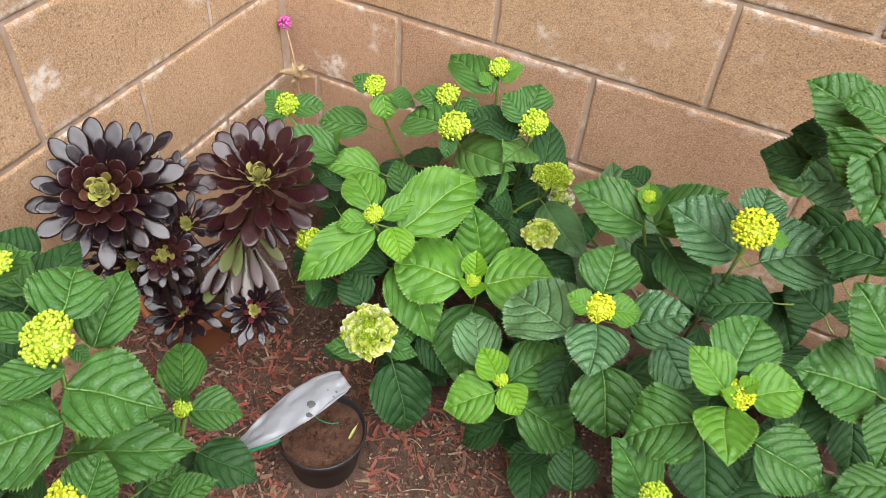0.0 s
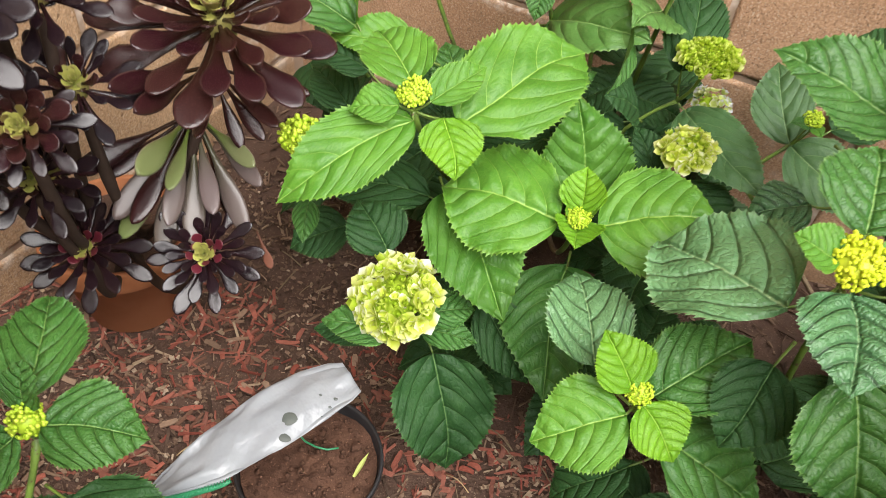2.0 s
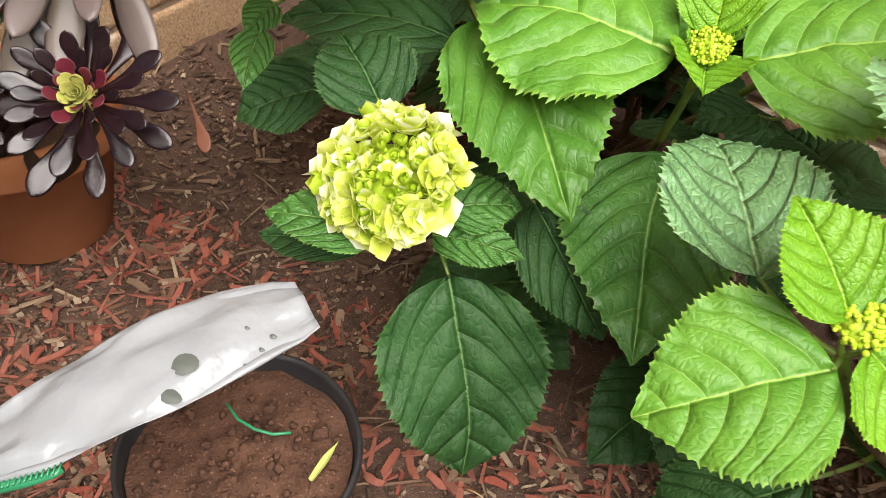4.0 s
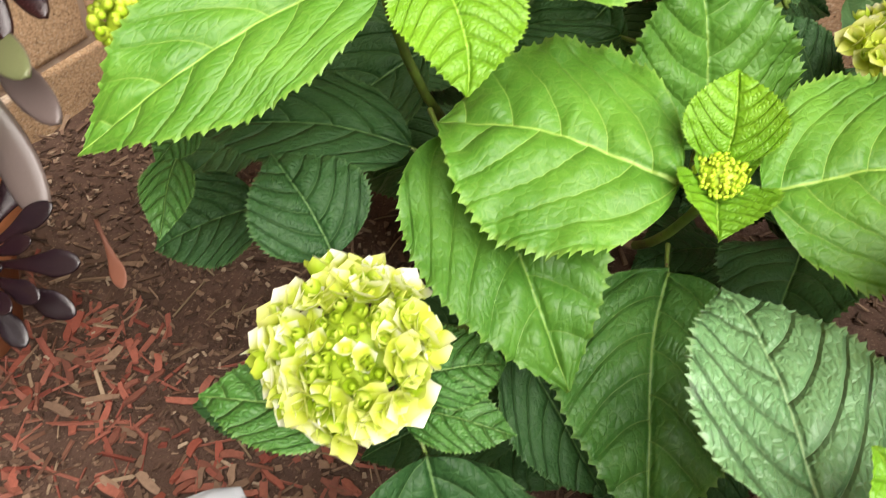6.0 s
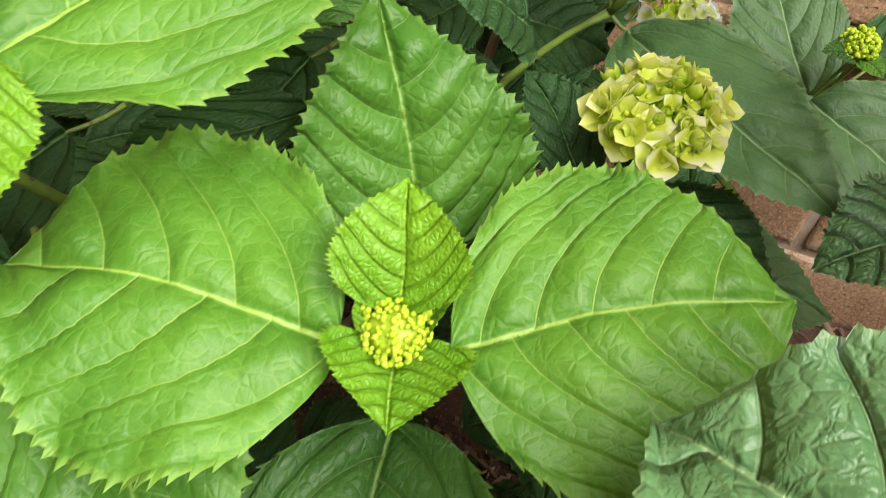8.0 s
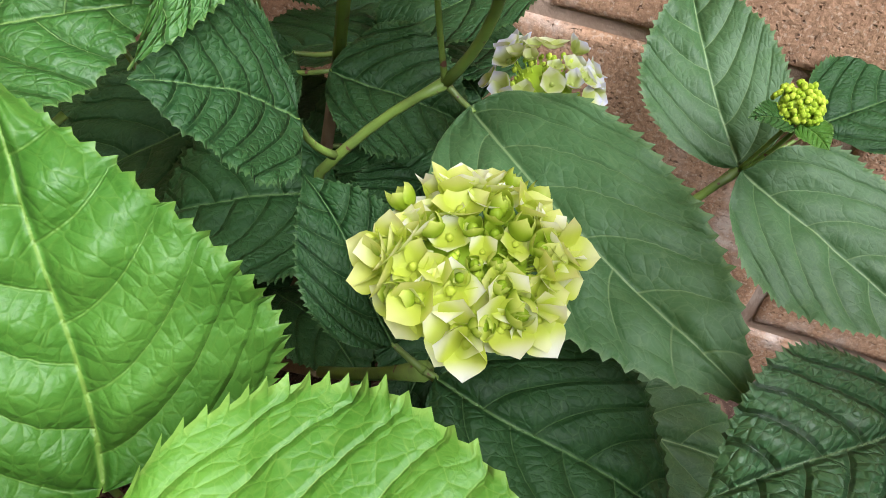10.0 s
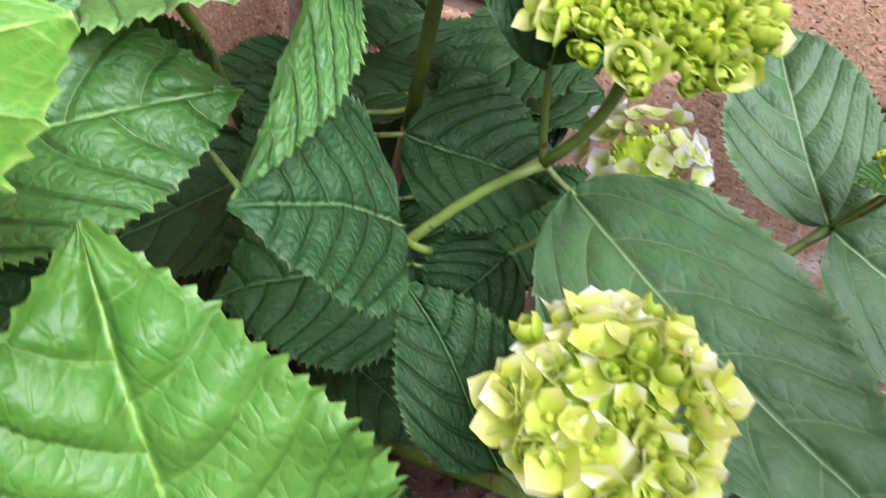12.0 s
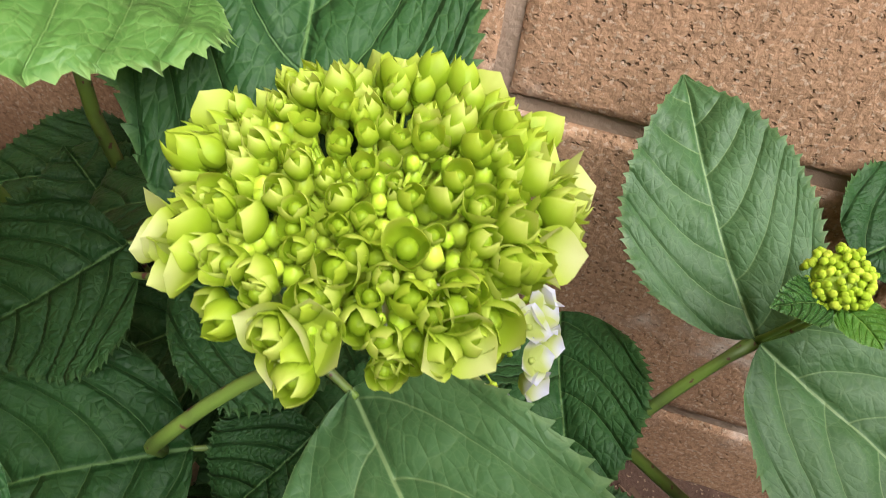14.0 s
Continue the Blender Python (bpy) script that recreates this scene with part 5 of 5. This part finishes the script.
# ---- black nursery pot with a plastic bag on it ----
TUB = (0.030, 0.822, GROUND)
tub = thing("nursery_pot", TUB, "black plastic nursery pot filled with reddish-brown soil", "nursery pot")
v, f = turned([(0.0, 0.002), (0.052, 0.002), (0.056, 0.006), (0.0705, 0.092), (0.0735, 0.094), (0.0748, 0.098), (0.0742, 0.103), (0.0720, 0.1035), (0.0704, 0.100), (0.066, 0.06), (0.0, 0.055)], 48)
part("pot_body", mesh_of("pot_body", v, f, BLACK_PLASTIC), tub)
verts, rows, cols = [], 14, 36
for r in range(rows):
    for c in range(cols):
        q, d = 2 * math.pi * c / cols, 0.0685 * r / (rows - 1)
        x, y = d * math.cos(q), d * math.sin(q)
        verts.append((x, y, 0.090 + 0.008 * noise.noise((x * 40, y * 40, 3)) + 0.006 * noise.noise((x * 110, y * 110, 7))))
part("soil", mesh_of("soil", verts, grid_faces(rows, cols, True), POT_SOIL), tub, label="crumbly reddish-brown potting soil")
for k in range(150):
    q, d, r = random.uniform(0, 6.28), 0.062 * math.sqrt(random.random()), random.uniform(0.0008, 0.0034) * (1.6 if k % 17 == 0 else 1)
    v, f = ball(1.0, (0, 0, 0), 7, 5)
    v = [Vector(p) * (r * (1 + 0.75 * noise.noise(Vector(p) * 2.1 + Vector((k, 0, 0))))) for p in v]
    part("soil_clod", mesh_of("soil_clod", v, f, POT_SOIL), tub, pose(d * math.cos(q), d * math.sin(q), 0.091 + r * 0.3))

BAG_A, BAG_B = Vector((-0.037, 0.691, 0.115)), Vector((0.058, 0.861, 0.149))


def zip_bag(a, b, wide):
    """A limp, creased zip bag from its zip corner a to its pinched end b, laid over the pot's rim."""
    way = b - a
    bag = thing("plastic_bag", a, "crumpled translucent white plastic zip bag with green zip on the pot", "plastic bag")
    y = way.normalized()
    x = y.cross(Vector((-0.25, -0.35, 0.9))).normalized()
    turn = Matrix((x, y, x.cross(y))).transposed().to_4x4()
    rows, cols, verts = 56, 28, []

    def side(u):
        return wide * float(np.interp(u, (0.0, 0.06, 0.30, 0.55, 0.80, 0.94, 1.0), (0.16, 0.34, 0.86, 1.04, 1.0, 0.86, 0.66)))

    def skin(u, q):
        px, pz = math.cos(q), math.sin(q)
        thick = 0.0062 * math.sin(math.pi * (0.04 + 0.92 * u)) ** 0.8 + 0.0006
        fold = 0.0045 * noise.noise((px * 2.2, u * 3.5, 1.0 + pz)) + 0.0022 * noise.noise((px * 5, u * 9, 4.0 + pz))
        fold -= 0.0030 * abs(noise.noise((px * 3.0 + u * 2.0, u * 5.0, 9.0))) * max(0, pz)
        crease = 0.0045 * math.exp(-((px + 0.25 - 0.35 * u) / 0.14) ** 2) * min(1, max(0, (u - 0.35) * 5)) * max(0, pz)
        gather = 0.0016 * math.sin(14 * px + 3) * max(0, 1 - u / 0.16) * max(0, pz)
        fold += 0.0034 * (0.5 - abs((px * 1.6 + u * 2.3 + 0.2) % 1.0 - 0.5)) * max(0, pz) - 0.0028 * (0.5 - abs((px * 1.1 - u * 3.1) % 1.0 - 0.5)) * max(0, pz)
        return (side(u) * 0.5 * math.copysign(abs(px) ** 0.85, px) + 0.005 * math.sin(5 * u), u * way.length,
                thick * pz * (1 - 0.5 * px * px) + fold + crease + gather + 0.012 * math.sin(math.pi * u))

    for r in range(rows):
        verts += [skin(r / (rows - 1), 2 * math.pi * c / cols) for c in range(cols)]
    faces = grid_faces(rows, cols, True) + [tuple(range(cols))[::-1], tuple((rows - 1) * cols + i for i in range(cols))]
    part("bag_film", mesh_of("bag_film", verts, faces, FILM), bag, turn)
    rim = [Vector(skin(0.02 + 0.028 * k, 0.0)) + Vector((0.0018, 0, -0.002)) for k in range(12)]
    v, f = tube(rim, [0.0042 - 0.00022 * k for k in range(12)], 7)
    zipper = part("zip", mesh_of("zip", v, f, GREEN_PLASTIC), bag, turn, "green plastic zip")
    for k in range(16):
        p = rim[4].lerp(rim[11], k / 15)
        v, f = tube([p + Vector((-0.0030, 0.001, 0.002)), p + Vector((0.0030, -0.001, 0.003))], 0.0006, 5)
        part("zip_rib", mesh_of("zip_rib", v, f, GREEN_PLASTIC), zipper)
    for u, q, r, tall in ((0.66, 1.15, 0.0072, 0.9), (0.60, 0.70, 0.0078, 0.5), (0.83, 1.35, 0.0018, 0.6), (0.88, 0.95, 0.0022, 0.7), (0.84, 0.8, 0.0020, 0.6), (0.79, 0.6, 0.0026, 0.5)):
        v, f = turned([(0.0, 0.0006), (r * 0.6, 0.0005), (r, -0.0004)], 14)
        v = [(p[0] * (1 + 0.08 * math.sin(3 * math.atan2(p[1], p[0]))), p[1] * tall, p[2]) for p in v]
        part("spot", mesh_of("spot", v, f, SPOT), bag, turn @ Matrix.Translation(skin(u, q)) @ pose(0, 0, 0.0006, 0, 0, 30), "dark blotch under the film")
    return bag


zip_bag(BAG_A, BAG_B, 0.060)
twine = tagged(new("green_twine", mesh_of("green_twine", *tube([(0.001, 0.841, 0.0400), (0.014, 0.837, 0.0380), (0.027, 0.838, 0.0370), (0.038, 0.842, 0.0360), (0.047, 0.849, 0.0370)], 0.0011, 6), GREEN_PLASTIC)), "short piece of green twine on the pot soil", "twine")
v, f, t = sepal(0.028, 0.0040, 0.2, 0.1)
fallen = tagged(new("fallen_leaf", mesh_of("fallen_leaf", v, f, STRAW, t)), "narrow dry yellow-green leaf on the pot soil", "fallen leaf")
fallen.matrix_world = pose(0.078, 0.830, 0.037, 5, 8, 2)

v, f, t = sepal(0.030, 0.022, 0.5, 0.5)
petal = tagged(new("fallen_petal", mesh_of("fallen_petal", v, f, DRY_PINK, t)), "curled dry pinkish-white petal lying on the mulch", "petal")
petal.matrix_world = pose(0.371, 0.945, -0.058, 8, 0, -150)

# ---- dried pink flower in the corner ----
dry = thing("dried_flower", (-0.43, 1.46, GROUND), "dry straw-coloured stalk with a small pink flower head", "dried flower")
top = Vector((-0.453, 1.460, 0.338))
v, f = tube(bend((0, 0, 0), (0.012, -0.02, 0.30), (0.006, 0, 0)), 0.0022, 6)
part("stalk", mesh_of("stalk", v, f, DRY), dry)
v, f = tube(bend((0.012, -0.02, 0.30), top - dry.location, (0.006, -0.004, 0)), 0.0016, 6)
part("stalk", mesh_of("stalk", v, f, DRY), dry)
for k in range(11):
    q = k * 2.4
    v, f, t = sepal(0.030 + 0.018 * ((k * 7) % 5) / 5, 0.013, 0.7, 0.4 * math.sin(k * 3.1))
    part("dry_leaf", mesh_of("dry_leaf", v, f, DRY, t), dry, Matrix.Translation((0.012, -0.02, 0.296 + 0.003 * math.sin(k))) @ pose(0, 0, 0, 0, 40 * math.sin(k), math.degrees(q)))
verts, faces = [], []
for d in dome(34, 2.2, random.Random(5), 0.6):
    v, f = ball(0.0032 * random.uniform(0.7, 1.3), d * 0.0125, 6, 5)
    faces += [tuple(i + len(verts) for i in q) for q in f]
    verts += v
part("flower_head", mesh_of("flower_head", verts, faces, PINK), dry, Matrix.Translation(top - dry.location), "small magenta-pink flower head")

# ---- ground ----
def spread(lo, hi, step, reach):
    """Coordinates: even inside, ever wider to the horizon."""
    inner = list(np.arange(lo, hi, step))
    outer, d = [], step
    while not outer or outer[-1] < reach:
        d *= 1.45
        outer.append((outer[-1] if outer else 0) + d)
    return [lo - o for o in reversed(outer)] + inner + [hi + o for o in outer]


def earth_height(x, y):
    near = max(0.0, 1 - max(0, abs(x - 0.2) - 1.2) - max(0, abs(y - 0.8) - 1.2))
    return GROUND + near * (0.012 * noise.noise((x * 7, y * 7, 0)) + 0.006 * noise.noise((x * 24, y * 24, 2)) + 0.003 * noise.noise((x * 70, y * 70, 5))) - 0.004


xs, ys = spread(-0.6, 1.2, 0.013, 600), spread(0.2, 1.6, 0.013, 600)
verts = [(x, y, earth_height(x, y)) for y in ys for x in xs]
tagged(new("ground", mesh_of("ground", verts, grid_faces(len(ys), len(xs)), EARTH)), "dark garden earth in the planting bed", "ground", kind="structure")


def chips(name, material, count, box, size, label, seed, bare=()):
    """Split bark: thin wedges strewn flat over the earth."""
    rng = random.Random(seed)
    verts, faces = [], []
    while len(verts) < count * 8:
        x, y = rng.uniform(box[0], box[1]), rng.uniform(box[2], box[3])
        if (Vector((x, y)) - Vector(TUB[:2])).length < 0.072 or (Vector((x, y)) - Vector(POT_AT[:2])).length < 0.06:
            continue
        if noise.noise((x * 6, y * 6, seed)) < rng.uniform(-0.75, 0.25):
            continue
        long, wide, thick = rng.uniform(*size) * (1.8 if rng.random() < 0.08 else 1), rng.uniform(0.0014, 0.0070) * rng.uniform(0.5, 1), rng.uniform(0.001, 0.003)
        m = Matrix.Translation((x, y, earth_height(x, y) + thick * 0.7 + rng.uniform(0, 0.004))) @ pose(0, 0, 0, rng.gauss(0, 12), rng.gauss(0, 14), rng.uniform(0, 360))
        base = len(verts)
        for sx, sy, sz in ((-1, -1, -1), (1, -1, -1), (1, 1, -1), (-1, 1, -1), (-1, -1, 1), (1, -1, 1), (1, 1, 1), (-1, 1, 1)):
            verts.append(m @ Vector((sx * long * 0.5 * rng.uniform(0.7, 1.1), sy * wide * 0.5 * rng.uniform(0.15, 1.3), sz * thick * 0.5 * rng.uniform(0.5, 1.4))))
        faces += [tuple(base + i for i in q) for q in ((0, 3, 2, 1), (4, 5, 6, 7), (0, 1, 5, 4), (1, 2, 6, 5), (2, 3, 7, 6), (3, 0, 4, 7))]
    tagged(new(name, mesh_of(name, verts, faces, material, smooth=False)), label, "bark mulch", kind="stuff")


chips("red_mulch", CHIPS_RED, 2300, (-0.47, 0.34, 0.45, 1.04), (0.008, 0.036), "red-dyed bark chips scattered over the earth", 3)
chips("brown_mulch", CHIPS_BROWN, 4200, (-0.47, 1.15, 0.30, 1.5), (0.004, 0.030), "brown bark crumbs and twigs on the earth", 4)
chips("mulch_crumbs", CRUMBS, 14000, (-0.47, 0.70, 0.45, 1.25), (0.0015, 0.008), "fine dark and straw-coloured crumbs between the bark chips", 8)
soil_bed = bpy.data.objects["ground"]
rng = random.Random(21)
CHIP_MESHES = []
for k in range(10):
    long, wide, thick = rng.uniform(0.014, 0.034), rng.uniform(0.003, 0.008), rng.uniform(0.0015, 0.003)
    verts = []
    for r in range(5):
        u = r / 4
        taper = (0.35 + 0.65 * math.sin(math.pi * (0.15 + 0.7 * u))) * rng.uniform(0.8, 1.15)
        lift, side = 0.0016 * math.sin(3 * u + k), 0.0012 * math.sin(4 * u + 2 * k)
        verts += [(long * (u - 0.5) + rng.uniform(-0.001, 0.001), side + a * wide * taper * 0.5, lift + b * thick * 0.5) for a, b in ((-1, -1), (1, -1), (1, 1), (-1, 1))]
    faces = grid_faces(5, 4, True) + [(3, 2, 1, 0), (16, 17, 18, 19)]
    CHIP_MESHES.append(mesh_of("bark_chip", verts, faces, CHIP_PIECE if k < 7 else CHIP_TAN, smooth=False))
made = 0
while made < 280:
    x, y = rng.uniform(-0.28, 0.30), rng.uniform(0.62, 1.02)
    if (Vector((x, y)) - Vector(TUB[:2])).length < 0.085 or (Vector((x, y)) - Vector(POT_AT[:2])).length < 0.07 or (x > 0.0 and rng.random() < 0.5):
        continue
    part("bark_chip", rng.choice(CHIP_MESHES), soil_bed, Matrix.Translation((x, y, earth_height(x, y) + 0.005)) @ pose(0, 0, 0, rng.gauss(0, 10), rng.gauss(0, 10), rng.uniform(0, 360)))
    made += 1
for k in range(60):
    x, y, q = random.uniform(-0.3, 0.4), random.uniform(0.75, 1.25), random.uniform(0, 6.28)
    z, d = earth_height(x, y) + 0.006, random.uniform(0.02, 0.05)
    v, f = tube(bend((0, 0, 0), (d * math.cos(q), d * math.sin(q), random.uniform(-0.003, 0.006)), (0, 0, random.uniform(0, 0.012))), random.uniform(0.0005, 0.0011), 5)
    tw = tagged(new("twig", mesh_of("twig", v, f, DRY if k % 4 == 0 else WOOD)), "thin dry brown twig lying on the mulch", "twig", "twigs on the mulch")
    tw.location = (x, y, z)

# ---- block walls ----
COURSE, LONG, JOINT, DEPTH = 0.2032, 0.4064, 0.0095, 0.15
CORNER_X, WALL_Y, BASE = -0.473, 1.5, 0.002


def block_mesh(length, seed, material):
    """A block of that length from x = 0, its worn face at y = 0, and its bed at z = 0."""
    height = COURSE - JOINT
    nx, nz = max(5, int(length / 0.035)) + 4, 10
    xs_ = [0.0, 0.0025, 0.007] + [length * c / (nx - 4) for c in range(1, nx - 4)] + [length - 0.007, length - 0.0025, length]
    zs_ = [0.0, 0.0025, 0.007] + [height * r / (nz - 4) for r in range(1, nz - 4)] + [height - 0.007, height - 0.0025, height]
    rng = random.Random(seed)
    off = rng.uniform(0, 50)
    verts = []
    for r, z0 in enumerate(zs_):
        for c, x0 in enumerate(xs_):
            x, z = x0, z0
            edge = min(c, nx - c, r, nz - r)
            y = 0.0010 * noise.noise((x * 30 + off, z * 30, 0)) + 0.0008 * noise.noise((x * 90 + off, z * 90, 1))
            if edge == 0:
                y += 0.0018 + 0.0022 * abs(noise.noise((x * 60 + off, z * 60, 4)))
                x += 0.0015 * noise.noise((z * 80, off, 1)) if c in (0, nx) else 0
                z += 0.0015 * noise.noise((x * 80, off, 2)) if r in (0, nz) else 0
            verts.append((x, y, z))
    faces = grid_faces(nz + 1, nx + 1)
    k = len(verts)
    verts += [(0, DEPTH, 0), (length, DEPTH, 0), (length, DEPTH, height), (0, DEPTH, height)]
    rim = len(verts)
    verts += verts[:k]
    low, high = [rim + c for c in range(nx + 1)], [rim + nz * (nx + 1) + c for c in range(nx + 1)]
    left, right = [rim + r * (nx + 1) for r in range(nz + 1)], [rim + r * (nx + 1) + nx for r in range(nz + 1)]
    faces += [tuple(low[::-1] + [k, k + 1]), tuple(high + [k + 2, k + 3]), tuple(left + [k + 3, k]), tuple(right[::-1] + [k + 1, k + 2]), (k, k + 3, k + 2, k + 1)]
    return mesh_of("block", verts, faces, material)


BLOCKS = {}


def block(wall, start, length, course, seed, turn):
    # Lower north courses take the redder tone that has their shade painted in.
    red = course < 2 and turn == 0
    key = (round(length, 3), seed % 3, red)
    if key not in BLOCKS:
        BLOCKS[key] = block_mesh(length, seed % 3 + int(length * 1000), BLOCK_RED_SHADED if red else BLOCK)
    return part("block", BLOCKS[key], wall, pose(start, 0.0, course * COURSE + JOINT / 2))


def block_wall(name, origin, turn, run, joints, courses, label):
    """A running-bond wall: joints gives where a head joint stands in even and in odd courses."""
    mortar = mesh_of(name, [(x, y, z) for z in (-COURSE * 1.2, courses * COURSE) for y in (0.0038, DEPTH - 0.01) for x in (0.0, run)],
                     [(0, 1, 3, 2), (4, 6, 7, 5), (0, 4, 5, 1), (2, 3, 7, 6), (0, 2, 6, 4), (1, 5, 7, 3)], MORTAR, smooth=False)
    wall = tagged(new(name, mortar), label, "wall", kind="structure")
    wall.matrix_world = Matrix.Translation(origin) @ pose(0, 0, 0, 0, 0, turn)
    for c in range(-1, courses):
        at, cuts = joints[c % 2] % LONG, [0.0]
        while at < run:
            if at - cuts[-1] > 0.03:
                cuts.append(at)
            at += LONG
        cuts.append(run)
        for k, (a, b) in enumerate(zip(cuts, cuts[1:])):
            if b - a > 0.03:
                block(wall, a + JOINT / 2, b - a - JOINT, c, k * 7 + c * 3 + 30, turn)
    return wall


block_wall("wall_north", (CORNER_X - 0.1, WALL_Y, BASE), 0, 3.0, (0.1 - CORNER_X, -0.1032 - CORNER_X + LONG), 9, "tan concrete block wall with raked mortar joints")
# seen from its face, the west wall runs the other way: it starts south and ends at the corner
WEST_RUN = 2.9
block_wall("wall_west", (CORNER_X, WALL_Y - WEST_RUN, BASE), 90, WEST_RUN, (WEST_RUN - (WALL_Y - 1.2685), WEST_RUN - (WALL_Y - 1.0700)), 9, "tan concrete block wall meeting the other in a corner")


def sky_blocker(name, low, high, label):
    """An unseen plain wall between two corners, added to block low sky light."""
    (a, b, c), (d, e, f) = low, high
    verts = [(x, y, z) for z in (c, f) for y in (b, e) for x in (a, d)]
    faces = [(0, 2, 3, 1), (4, 5, 7, 6), (0, 1, 5, 4), (2, 6, 7, 3), (0, 4, 6, 2), (1, 3, 7, 5)]
    return tagged(new(name, mesh_of(name, verts, faces, BLOCKER_BROWN, smooth=False)), label, "wall", kind="structure")


# Both walls are added out of view to darken reflections and leaf gaps.
sky_blocker("sky_blocker_south", (-0.62, -2.4, GROUND - 0.2), (3.6, -2.2, 2.7), "unseen plain brown wall added to block low sky light")
sky_blocker("sky_blocker_east", (3.4, -2.196, GROUND - 0.2), (3.6, 1.65, 2.2), "unseen plain brown wall added to block low sky light in the east")
